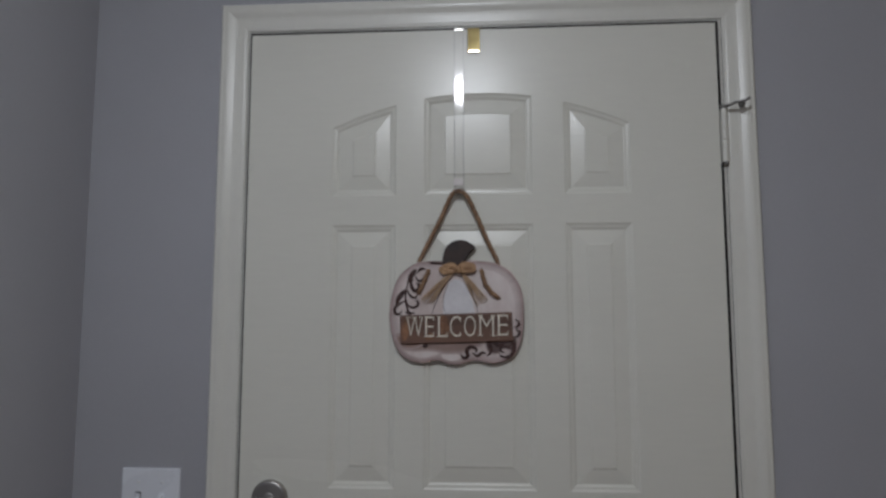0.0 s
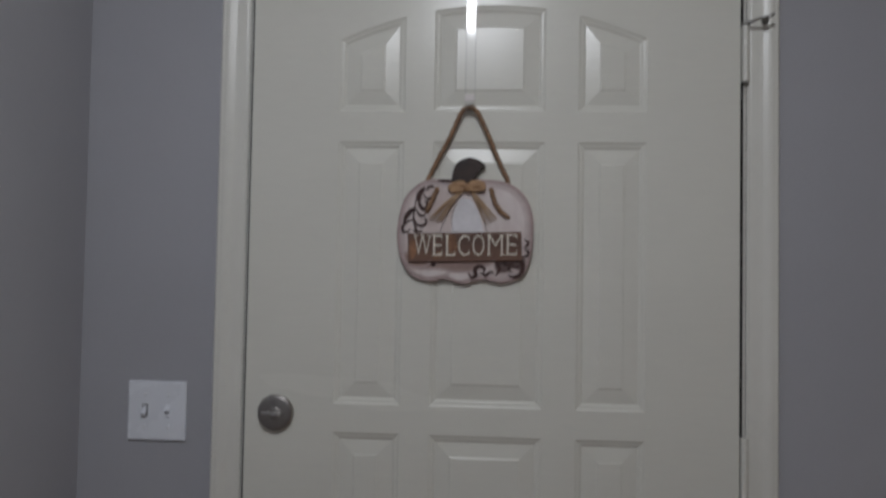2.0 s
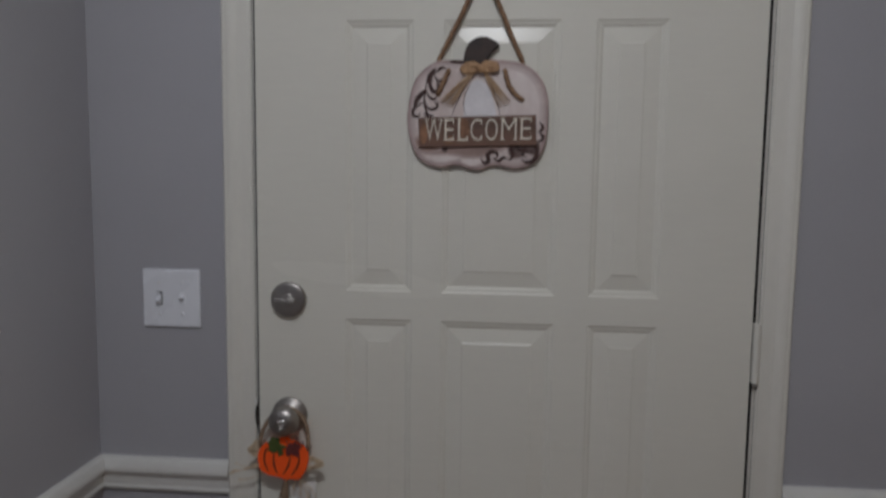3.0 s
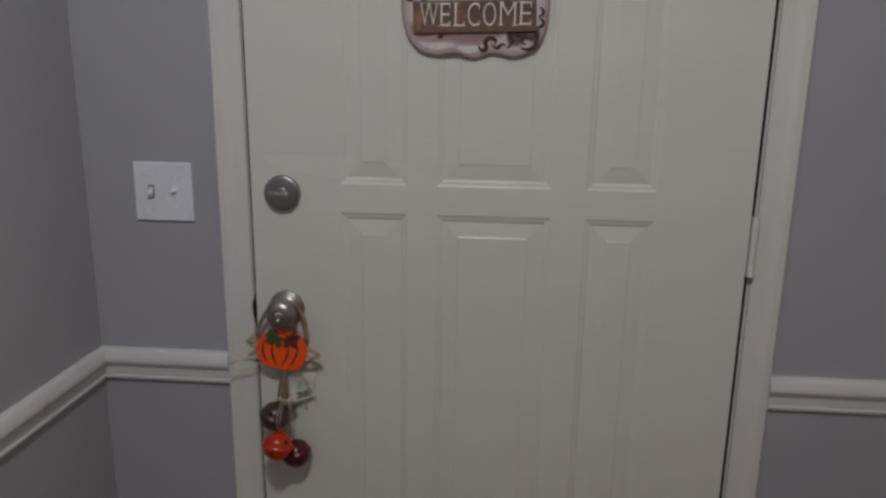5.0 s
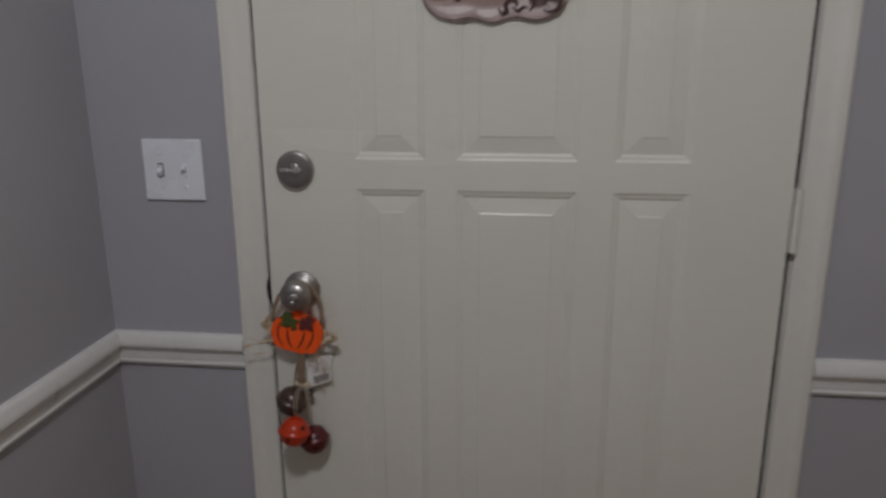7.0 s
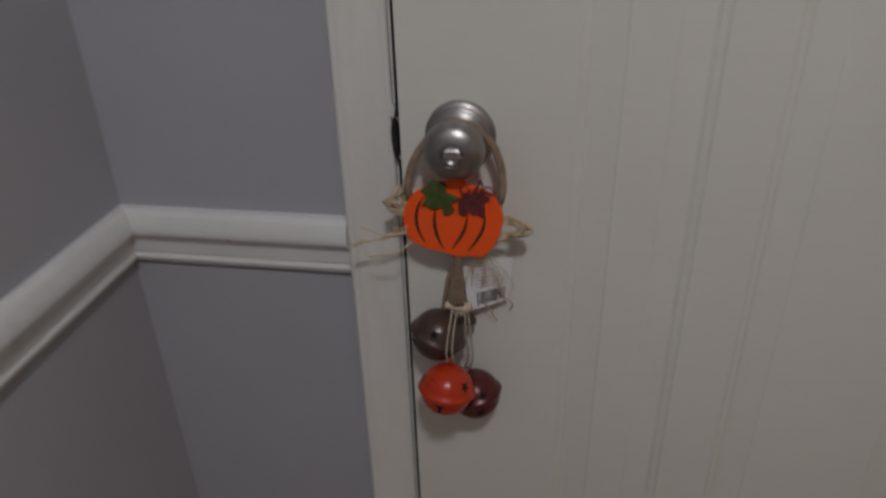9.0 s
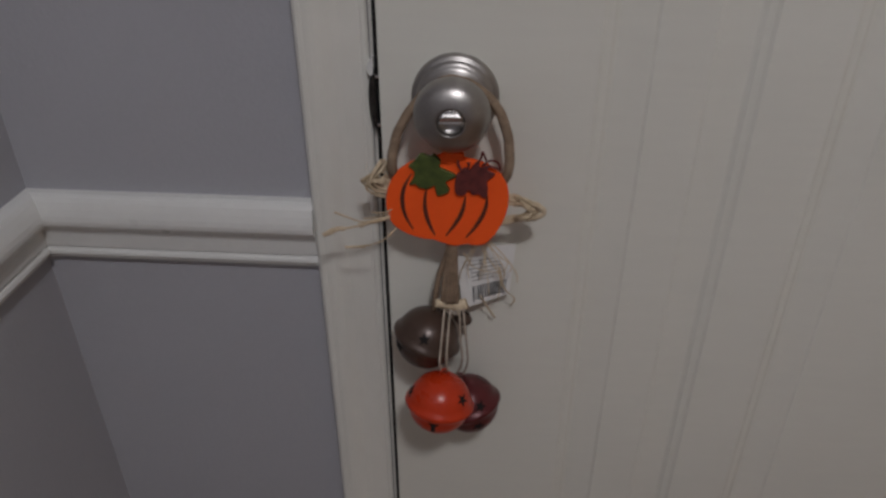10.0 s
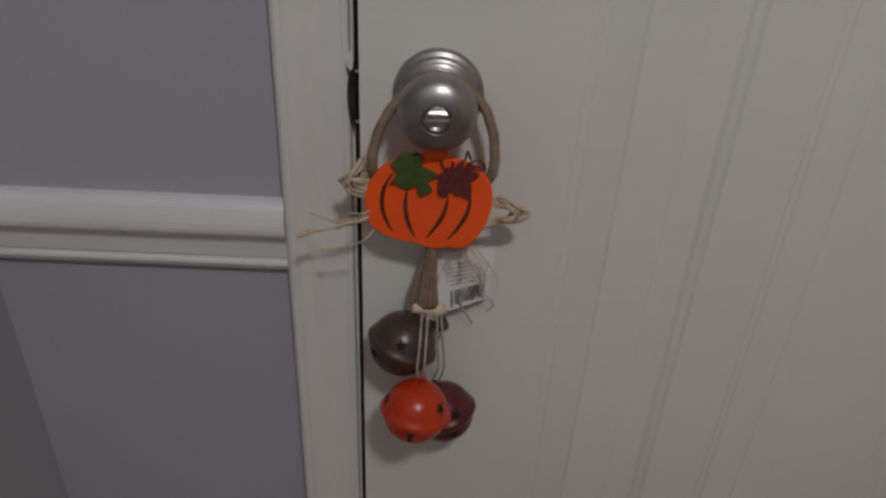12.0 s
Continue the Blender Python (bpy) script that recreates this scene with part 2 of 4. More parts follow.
# unseen sheet, added to keep the doorway dark behind the leaf
structure("doorway_backing", box((-0.7, WALL_Y + THICK + 0.002, 0), (0.7, WALL_Y + THICK + 0.05, 2.2)), GAP, "added near-black sheet closing off the doorway from behind", "wall")

# ceiling lamp
lamp = empty("ceiling_light", (LAMP.x, LAMP.y, CEIL), "round flush ceiling light with a lit white glass dome", "ceiling light")
part("base", lathe([(0.0, 0), (0.085, 0), (0.085, 0.020), (0.055, 0.026), (0.055, 0.034), (0.106, 0.042), (0.106, 0.048), (0.0, 0.048)], (LAMP.x, LAMP.y, CEIL), Vector((0, 0, -1))), PLASTIC, lamp)
dome = [(0.100 * math.cos(a), 0.048 + 0.062 * math.sin(a)) for a in [i * math.pi / 20 for i in range(11)]]
part("diffuser", lathe(dome, (LAMP.x, LAMP.y, CEIL), Vector((0, 0, -1))), DIFFUSER, lamp, "glowing white glass dome", True)

# jamb and stops round the door
J_L, J_R, J_T = -0.4588, 0.4600, 2.0395
for nm, lo, hi in (("jamb_west", (OPEN_L, 0.0070, 0), (J_L, WALL_Y + THICK, OPEN_T)), ("jamb_east", (J_R, 0.0070, 0), (OPEN_R, WALL_Y + THICK, OPEN_T)),
                   ("jamb_head", (J_L, 0.0070, J_T), (J_R, WALL_Y + THICK, OPEN_T))):
    structure(nm, box(lo, hi, 0.0012), JAMB, "off-white painted door jamb", "door jamb")
# stops coloured near-black, so the gap's shade is in their paint
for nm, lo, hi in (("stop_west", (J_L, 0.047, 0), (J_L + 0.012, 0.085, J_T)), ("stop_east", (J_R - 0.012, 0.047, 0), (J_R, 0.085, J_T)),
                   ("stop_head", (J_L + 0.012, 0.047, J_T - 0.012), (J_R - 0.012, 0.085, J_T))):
    structure(nm, box(lo, hi), GAP, "near-black strip, the door gap's shade put into its colour", "weatherstrip")

# near-black strips lining the gap, its shade painted onto the jamb
for nm, lo, hi in (("gap_shade_west", (J_L - 0.0004, 0.0025, 0), (J_L + 0.0005, 0.046, J_T)), ("gap_shade_east", (J_R - 0.0012, 0.002, 0), (J_R + 0.0004, 0.046, J_T)),
                   ("gap_shade_head", (J_L, 0.002, J_T - 0.0010), (J_R, 0.046, J_T + 0.0004))):
    structure(nm, box(lo, hi), GAP, "near-black strip, the door gap's shade put into its colour", "weatherstrip")

# casing: across from the door outwards, and proud of the wall
CASING = [(0, 0), (0, 0.0080), (0.0015, 0.0098), (0.0042, 0.0102), (0.0060, 0.0094), (0.0080, 0.0101), (0.0220, 0.0112), (0.0280, 0.0122), (0.0320, 0.0137), (0.0360, 0.0154), (0.0400, 0.0165),
          (0.0440, 0.0169), (0.0472, 0.0166), (0.0486, 0.0163), (0.0500, 0.0166), (0.0530, 0.0164), (0.0555, 0.0145), (0.0568, 0.0120), (0.0568, 0)]
C_L, C_R, C_T = -0.4635, 0.4680, 2.0450
structure("trim_west", sweep_profile(CASING, (lambda p: (C_L - p[0], WALL_Y - p[1], 0), lambda p: (C_L - p[0], WALL_Y - p[1], C_T + p[0]))), TRIM, "white moulded door casing", "door casing")
structure("trim_east", sweep_profile(CASING, (lambda p: (C_R + p[0], WALL_Y - p[1], 0), lambda p: (C_R + p[0], WALL_Y - p[1], C_T + p[0]))), TRIM, "white moulded door casing", "door casing")
structure("trim_head", sweep_profile(CASING, (lambda p: (C_L - p[0], WALL_Y - p[1], C_T + p[0]), lambda p: (C_R + p[0], WALL_Y - p[1], C_T + p[0]))), TRIM, "white moulded head casing above the door", "door casing")

# hairline seam between casing and jamb
SEAM = material("dark_seam", (0.16, 0.15, 0.135), 0.8, vary=0.2, scale=30)
for lo, hi in (((C_L - 0.0002, 0.0064, 0), (C_L + 0.0008, 0.012, C_T)), ((C_R - 0.0008, 0.0064, 0), (C_R + 0.0002, 0.012, C_T)), ((C_L + 0.0008, 0.0064, C_T - 0.0008), (C_R - 0.0008, 0.012, C_T + 0.0002))):
    structure("trim_seam", box(lo, hi), SEAM, "dark hairline seam between casing and jamb", "door casing")

# chair rail: height above its foot, and proud of the wall
RAIL_Z = 0.7405
CHAIR = [(0, 0), (0, 0.0062), (0.0010, 0.0078), (0.0020, 0.0080), (0.0028, 0.0074), (0.0040, 0.0098), (0.0065, 0.0108), (0.0092, 0.0100), (0.0108, 0.0082), (0.0114, 0.0066), (0.0124, 0.0066), (0.0132, 0.0086),
         (0.0200, 0.0088), (0.0270, 0.0092), (0.0300, 0.0102), (0.0330, 0.0122), (0.0360, 0.0150), (0.0385, 0.0176), (0.0410, 0.0190), (0.0450, 0.0194), (0.0500, 0.0186), (0.0560, 0.0166), (0.0620, 0.0138),
         (0.0655, 0.0110), (0.0675, 0.0070), (0.0680, 0)]
rail_at = lambda x: (lambda p: (x, WALL_Y - p[1], RAIL_Z + p[0]))
structure("chair_rail", sweep_profile(CHAIR, (lambda p: (WEST + p[1], WALL_Y - p[1], RAIL_Z + p[0]), rail_at(C_L - 0.0568))), RAIL, "white moulded chair rail on the grey wall", "chair rail")
structure("chair_rail", sweep_profile(CHAIR, (rail_at(C_R + 0.0568), rail_at(EAST))), RAIL, "white moulded chair rail on the grey wall", "chair rail")
structure("chair_rail", sweep_profile(CHAIR, (lambda p: (WEST + p[1], WALL_Y - p[1], RAIL_Z + p[0]), lambda p: (WEST + p[1], SOUTH, RAIL_Z + p[0]))), RAIL, "white moulded chair rail along the side wall", "chair rail")

# ---- the door ----
D_L, D_R, D_T, D_B = -0.4558, 0.4548, 2.0352, 0.012
door = empty("door_1", (0, 0.02, D_B), "closed off-white six-panel entry door with an arched top row", "door", kind="structure")
ARCH = lambda x: 1.9060 - 0.777 * x * x
COLUMNS = [(-0.2880, -0.1622), (-0.1083, 0.1010), (0.1612, 0.2875)]
ROWS_Z = [(0.215, 1.1005, False), (1.1530, 1.6475, False), (1.7040, None, True)]
STEPS = 14


def panel_loop(x0, x1, z0, z1, arched, d):
    """The outline of a panel, drawn in by d."""
    a, b = x0 + d, x1 - d
    loop = [(a, z0 + d), (b, z0 + d)]
    for k in range(STEPS + 1):
        x = b + (a - b) * k / STEPS
        if arched:
            loop.append((x, ARCH(x) - d * math.sqrt(1 + (1.554 * x) ** 2)))
        else:
            loop.append((x, z1 - d))
    return loop


bm = bmesh.new()
rim = [bm.verts.new((x, 0, z)) for x, z in ((D_L, D_B), (D_R, D_B), (D_R, D_T), (D_L, D_T))]
edges = [bm.edges.new((rim[i], rim[(i + 1) % 4])) for i in range(4)]
specs = [(x0, x1, z0, z1, arched) for z0, z1, arched in ROWS_Z for x0, x1 in COLUMNS]
for s in specs:
    vs = [bm.verts.new((x, 0, z)) for x, z in panel_loop(*s, 0.0)]
    edges += [bm.edges.new((vs[i], vs[(i + 1) % len(vs)])) for i in range(len(vs))]
bmesh.ops.triangle_fill(bm, edges=edges, use_beauty=True)
lip = [bm.verts.new((x, 0.0440, z)) for x, z in ((D_L, D_B), (D_R, D_B), (D_R, D_T), (D_L, D_T))]
for i in range(4):
    j = (i + 1) % 4
    bm.faces.new((rim[i], rim[j], lip[j], lip[i]))
bm.faces.new(lip)
part("leaf", bm, DOOR, door, "smooth off-white painted leaf")

# pressed panel: distance in from its outline, and depth below the leaf's face
PRESSED = [(0, 0), (0.0010, 0.0004), (0.0035, 0.0019), (0.0060, 0.0025), (0.0085, 0.0028), (0.0100, 0.0037), (0.0120, 0.0049), (0.0135, 0.0053),
           (0.0392, 0.0018), (0.0402, 0.0014), (0.0416, 0.0007), (0.0426, 0.0004)]
for s in specs:
    bm = bmesh.new()
    rings = [[bm.verts.new((x, y, z)) for x, z in panel_loop(*s, d)] for d, y in PRESSED]
    for a, b in zip(rings, rings[1:]):
        for k in range(len(a)):
            j = (k + 1) % len(a)
            bm.faces.new((a[k], a[j], b[j], b[k]))
    bm.faces.new(rings[-1])
    part("panel", bm, DOOR, door)


# brush ridges left in the paint under the top edge
for pts in ([(-16, 1938), (2, 1938.6), (26, 1938)], [(-8, 1928), (6, 1927.4), (20, 1928)], [(34, 1913), (37, 1914), (40, 1913)], [(-2, 1921), (10, 1920.4), (18, 1921)]):
    part("brush_ridge", tube([(x / 1000, 0.0001, z / 1000) for x, z in pts], 0.0008, 6, 5, flat=0.16, taper=lambda f: 0.25 + math.sin(math.pi * min(max(f, 0.02), 0.98))), DOOR, door, smooth=True)


# hinges: a knuckle in five barrels, leaves let into the gap
def hinge(x, z0, z1):
    h = part("hinge", box((x - 0.0050, 0.0005, z0), (x - 0.0030, 0.030, z1)), JAMB, door, "paint-covered butt hinge")
    n = 5
    for k in range(n):
        a, b = z0 + (z1 - z0) * k / n, z0 + (z1 - z0) * (k + 1) / n
        part("knuckle", lathe([(0, 0.0002), (0.0055, 0.0002), (0.0059, 0.0007), (0.0059, b - a - 0.0007), (0.0055, b - a - 0.0002), (0, b - a - 0.0002)], (x, -0.0035, a), Vector((0, 0, 1)), 16), TRIM, h, smooth=False)
    part("pin_tip", lathe([(0, 0), (0.0045, 0), (0.0045, 0.003), (0.0, 0.0045)], (x, -0.0035, z0), Vector((0, 0, -1)), 14), STEEL, h, "bare steel pin tip")
    return h


hinge(0.4628, 1.0035, 1.1130)
top_hinge = hinge(0.4628, 1.7600, 1.8640)
# hinge-pin door stop on the upper hinge
bm = lathe([(0, 0), (0.0085, 0), (0.0085, 0.003), (0.006, 0.006), (0, 0.007)], (0.4628, -0.0035, 1.8640), Vector((0, 0, 1)), 18)
tube([(0.4628, -0.006, 1.866), (0.474, -0.016, 1.868), (0.484, -0.023, 1.870), (0.493, -0.026, 1.869)], 0.0026, 10, bm=bm)
stop = part("pin_stop", bm, STEEL, top_hinge, "dull steel hinge-pin stop with an arm", True)
bm = tube([(0.485, -0.022, 1.869), (0.493, -0.027, 1.871), (0.499, -0.029, 1.873), (0.504, -0.029, 1.876)], 0.0028, 10)
lathe([(0, 0), (0.006, 0), (0.0068, 0.004), (0.005, 0.009), (0, 0.010)], (0.4920, -0.020, 1.868), Vector((0.1, 1, -0.25)).normalized(), 16, bm=bm)
part("pin_stop_arm", bm, STEEL, top_hinge, "dull steel stop arm with a bumper", True)

# deadbolt
BX, BZ = -0.3950, 1.1345
bolt = part("deadbolt", lathe([(0.0335, 0), (0.0335, 0.0080), (0.0328, 0.0100), (0.0308, 0.0112), (0.0260, 0.0120), (0.0160, 0.0125), (0.0, 0.0127)], (BX, 0, BZ)), NICKEL, door, "satin nickel deadbolt", True)
part("hub", lathe([(0.0120, 0.0118), (0.0112, 0.0134), (0.0090, 0.0140), (0.0, 0.0141)], (BX, 0, BZ), segments=32), NICKEL, bolt, smooth=True)
bm = box((BX - 0.0240, -0.0240, BZ - 0.0040), (BX + 0.0150, -0.0120, BZ + 0.0040), 0.0036, 5)
for v in bm.verts:  # the paddle thickens towards its working end
    v.co.y -= 0.004 * max(0.0, (v.co.x - BX) / 0.015) if v.co.y < -0.018 else 0.0
bmesh.ops.rotate(bm, cent=(BX, -0.020, BZ), matrix=Matrix.Rotation(radians(4), 3, "Y"), verts=bm.verts)
part("thumb_turn", bm, BUTTON, bolt, "flat satin thumb turn lying level", True)

# knob
KX, KZ = -0.3958, 0.9102
knob = part("doorknob", lathe([(0.0345, 0), (0.0345, 0.0030), (0.0338, 0.0052), (0.0318, 0.0066), (0.0305, 0.0068), (0.0298, 0.0078), (0.0285, 0.0098), (0.0262, 0.0108), (0.0250, 0.0110),
                               (0.0235, 0.0128), (0.0190, 0.0158), (0.0165, 0.0180)], (KX, 0, KZ)), NICKEL, door, "satin nickel doorknob with a rope loop over it", True)
part("grip", lathe([(0.0160, 0.0170), (0.0140, 0.0190), (0.0132, 0.0225), (0.0140, 0.0255), (0.0180, 0.0280), (0.0235, 0.0310), (0.0272, 0.0350), (0.0288, 0.0400), (0.0285, 0.0450), (0.0262, 0.0500),
                    (0.0222, 0.0540), (0.0165, 0.0568), (0.0115, 0.0579), (0.0107, 0.0580), (0.0103, 0.0576), (0.0101, 0.0565), (0.0100, 0.0520), (0.0, 0.0518)], (KX, 0, KZ)), NICKEL, knob, "round satin knob", True)
bm = bmesh.new()  # a half-round tab, ribbed across, in a round recess
rows = []
for k in range(15):
    f = k / 14
    z = -0.0006 + 0.0098 * f
    w = math.sqrt(max(1e-7, 0.0094 ** 2 - z * z))
    y = -0.0570 - 0.0020 * math.exp(-((f - 0.5) / 0.22) ** 2) - 0.0009 * math.exp(-(f / 0.10) ** 2)
    rows.append([bm.verts.new((KX + w * (2 * i / 8 - 1), y, KZ + z)) for i in range(9)])
for a, b in zip(rows, rows[1:]):
    for i in range(8):
        bm.faces.new((a[i], a[i + 1], b[i + 1], b[i]))
edge = [e for e in bm.edges if len(e.link_faces) == 1]
walls = bmesh.ops.extrude_edge_only(bm, edges=edge)["geom"]
for v in walls:
    if isinstance(v, bmesh.types.BMVert):
        v.co.y = -0.0500
part("turn_button", bm, BUTTON, knob, "bright half-round turn button", True)

# strike lip and torn paint beside the latch
strike = empty("strike_plate", (-0.461, 0, 0.91), "dark tarnished strike plate lip in the jamb", "strike plate")
bm = board(curve_points([(x, z, 0) for x, z in mm([(1.2, 26), (-0.8, 22), (-3.6, 13), (-4.6, 2), (-3.8, -11), (-1.4, -22), (1.2, -27)], (-0.4600, 0.9060))], 4, False), -0.0010, 0.012, 0.0008)
part("lip", bm, OLD_STRIKE, strike)
bm = board(curve_points([(x, z, 0) for x, z in mm([(0.6, 10), (-2.2, 8), (-4.2, 3), (-3.2, -2), (-1.2, -4), (0.6, -1)], (-0.4606, 0.9290))], 4, True), -0.0016, 0.010, 0.0006)
part("torn_paint", bm, RAIL, strike, "flaked white paint edge")

# two bright bits of the steel latch showing in the gap
for z in (0.9240, 0.8840):
    part("latch_bit", box((-0.4600, 0.0002, z - 0.0014), (-0.4560, 0.0090, z + 0.0014), 0.0006), CHROME, strike, "small bright bit of latch metal in the gap")

# ---- switch ----
SX0, SX1, SZ0, SZ1 = -0.6875, -0.5735, 1.0718, 1.1845
switch = empty("light_switch", ((SX0 + SX1) / 2, WALL_Y, (SZ0 + SZ1) / 2), "white two-gang toggle switch plate on the wall", "light switch")
bm = box((SX0, WALL_Y - 0.0062, SZ0), (SX1, WALL_Y, SZ1), 0.0035, 3)
part("plate", bm, PLASTIC, switch)
SCX, SCZ = (SX0 + SX1) / 2, (SZ0 + SZ1) / 2
for dx, lift in ((-0.023, -1), (0.023, 1)):
    gap = part("toggle_slot", box((SCX + dx - 0.0055, WALL_Y - 0.0066, SCZ - 0.0125), (SCX + dx + 0.0055, WALL_Y - 0.0055, SCZ + 0.0125), 0.0004, 1), SLOT if lift < 0 else PLASTIC, switch)
    bm = box((SCX + dx - 0.0046, WALL_Y - 0.0165, SCZ - 0.0048), (SCX + dx + 0.0038, WALL_Y - 0.004, SCZ + 0.0048), 0.0018, 3)
    bmesh.ops.rotate(bm, cent=(SCX + dx, WALL_Y - 0.004, SCZ), matrix=Matrix.Rotation(radians(-30 * lift), 3, "X"), verts=bm.verts)
    part("toggle", bm, PLASTIC, switch)
    bm = box((SCX + dx - 0.0046, WALL_Y - 0.0074, SCZ - 0.0112), (SCX + dx + 0.0034, WALL_Y - 0.005, SCZ + 0.0100 * (1 if lift < 0 else 1.1)), 0.0006, 1)
    part("toggle_seat", bm, PLASTIC, switch)
    for sz in (-0.0302, 0.0302):
        s = part("screw", lathe([(0.0032, 0), (0.0032, 0.0008), (0.0022, 0.0014), (0, 0.0016)], (SCX + dx, WALL_Y - 0.0062, SCZ + sz), segments=16), PLASTIC, switch)
        part("screw_slot", box((SCX + dx - 0.0026, WALL_Y - 0.0081, SCZ + sz - 0.0004), (SCX + dx + 0.0026, WALL_Y - 0.0074, SCZ + sz + 0.0004)), JAMB, s)

# ---- over-the-door hooks ----
brass = empty("over_door_hook", (-0.0105, 0, D_T), "small polished brass hook strip bent over the door top", "door hook")
part("strip", box((-0.0228, -0.0026, 1.9870), (0.0018, -0.0004, D_T + 0.0022), 0.0008), BRASS, brass)
part("top_strap", box((-0.0228, -0.0026, D_T + 0.0006), (0.0018, 0.046, D_T + 0.0024), 0.0006), BRASS, brass)
# lip in a paler brass than the strip, painting in the lamp's glint
bm = box((-0.0212, -0.0062, 1.9868), (0.0004, -0.0030, 1.9900), 0.0007)
bmesh.ops.rotate(bm, cent=(-0.01, -0.005, 1.990), matrix=Matrix.Rotation(radians(3), 3, "X"), verts=bm.verts)
part("lip", bm, material("glint_brass", (0.85, 0.74, 0.48), 0.22, metal=1.0, vary=0.05, scale=60), brass, "turned-up lower lip, its glint put into paler brass")

HX = -0.0400
hanger = empty("clear_door_hanger", (HX, 0, D_T), "clear plastic over-door hanger strip with a hook", "door hanger")
strap = part("strap", box((HX - 0.0088, -0.0022, 1.7100), (HX + 0.0088, -0.0006, D_T - 0.001), 0.0005), CLEAR, hanger, "clear flexible plastic strip")
part("clip", box((HX - 0.0088, -0.0028, D_T - 0.0035), (HX + 0.0088, 0.046, D_T + 0.0022), 0.0006), CHROME, hanger, "bright metal clip on the door top")
bm = tube([(HX, -0.003, 1.712), (HX, -0.010, 1.704), (HX, -0.018, 1.703), (HX, -0.023, 1.710), (HX, -0.024, 1.720)], 0.0085, 14, 6, flat=0.32)
hook_plastic = CLEAR.copy()
hook_plastic.name = "thick_clear_plastic"
hook_plastic.node_tree.nodes["Mix Shader"].inputs["Fac"].default_value = 0.16
part("hook", bm, hook_plastic, hanger, "clear plastic hook", True)
# clear plastic with white mixed in for the highlight on the hook tip
pale_plastic = CLEAR.copy()
pale_plastic.name = "whitened_clear_plastic"
_white = pale_plastic.node_tree.nodes.new("ShaderNodeBsdfDiffuse")
_white.inputs["Color"].default_value = (0.92, 0.87, 0.85, 1)
pale_plastic.node_tree.links.new(_white.outputs[0], pale_plastic.node_tree.nodes["Mix Shader"].inputs[2])
pale_plastic.node_tree.nodes["Mix Shader"].inputs["Fac"].default_value = 0.8
dull = pale_plastic.copy()
dull.name = "cloudy_plastic_edge"
dull.node_tree.nodes["Diffuse BSDF"].inputs["Color"].default_value = (0.34, 0.34, 0.35, 1)
dull.node_tree.nodes["Mix Shader"].inputs["Fac"].default_value = 0.2
for x in (HX - 0.0092, HX + 0.0084):
    part("strap_edge", box((x, -0.0024, 1.7110), (x + 0.0008, -0.0006, D_T - 0.004), 0.0002, 1), dull, hanger, "thin cloudy edge of the strip")
part("hook_tip", box((HX - 0.0088, -0.0262, 1.7180), (HX + 0.0088, -0.0236, 1.7315), 0.0010), pale_plastic, hanger, "upright tip of the clear hook, its highlight painted as white")


# ---- the welcome sign ----
def inset(outline, d):
    """An outline drawn in by d."""
    pts = [Vector((p[0], p[1])) for p in outline]
    n = len(pts)
    area = sum(pts[i].x * pts[(i + 1) % n].y - pts[(i + 1) % n].x * pts[i].y for i in range(n))
    turn = 1 if area > 0 else -1
    out = []
    for i in range(n):
        v = (pts[(i + 1) % n] - pts[i - 1]).normalized()
        out.append((pts[i].x - v.y * turn * d, pts[i].y + v.x * turn * d))
    return out


def smooth_outline(points, origin, steps=5):
    return [(p.x, p.y) for p in curve_points([(x, z, 0) for x, z in mm(points, origin)], steps, True)]


def stroke(points, origin, y, radius=0.0016, flat=0.3, steps=6, bm=None, both=False):
    """A painted brush stroke, thick in the middle, lying on a board at depth y."""
    shape = (lambda f: 0.35 + 0.9 * math.sin(math.pi * min(max(f, 0.03), 0.97))) if both else (lambda f: 1.15 - 0.75 * f)
    return tube([(x, y, z) for x, z in mm(points, origin)], radius, 6, steps, flat=flat, taper=shape, bm=bm)


SO = (-0.0460, 1.4800)
sign = empty("welcome_sign", (SO[0], -0.010, SO[1]), "pumpkin-shaped whitewashed wooden welcome sign hanging on a rope", "door sign")
body = smooth_outline([(-77, 92), (-109, 66), (-123, 26), (-126, -19), (-116, -61), (-97, -86), (-66, -96), (-37, -91), (-2, -100), (33, -91), (70, -97), (105, -84), (122, -52),
                       (127, -9), (124, 36), (107, 70), (78, 90), (36, 96), (-7, 95), (-42, 96)], SO)
rim = material("faded_edge", (0.45, 0.34, 0.32), 0.65, vary=0.3, scale=30, fine=160, bump=0.25)
part("board", board(body, -0.0140, -0.0045, 0.0030), rim, sign, "brown antiqued board edge")
def graded(name, outline, steps, y, dark, light, parent, label):
    """Thin coats of wash, each drawn in from the last and paler than it."""
    for k, d in enumerate(steps):
        f = (k + 0.5) / len(steps)
        c = tuple(a + (b - a) * f for a, b in zip(dark, light))
        m = material(name + "_coat", c, 0.6, colour_b=tuple(v * 0.72 for v in c), scale=14, fine=110, bump=0.25, bump_mm=0.5)
        part(name, board(inset(outline, d), y - 0.00012 * k, y + 0.0008, 0.0001), m, parent, label if k == 0 else "")


graded("wash", body, (0.0020, 0.0038, 0.0056, 0.0076, 0.0100, 0.0130), -0.0142, (0.43, 0.31, 0.295), (0.72, 0.63, 0.61), sign, "rubbed brown wash round the face")
part("face", board(inset(body, 0.0165), -0.0151, -0.0140, 0.0001), SIGN_WHITE, sign, "whitewashed face")
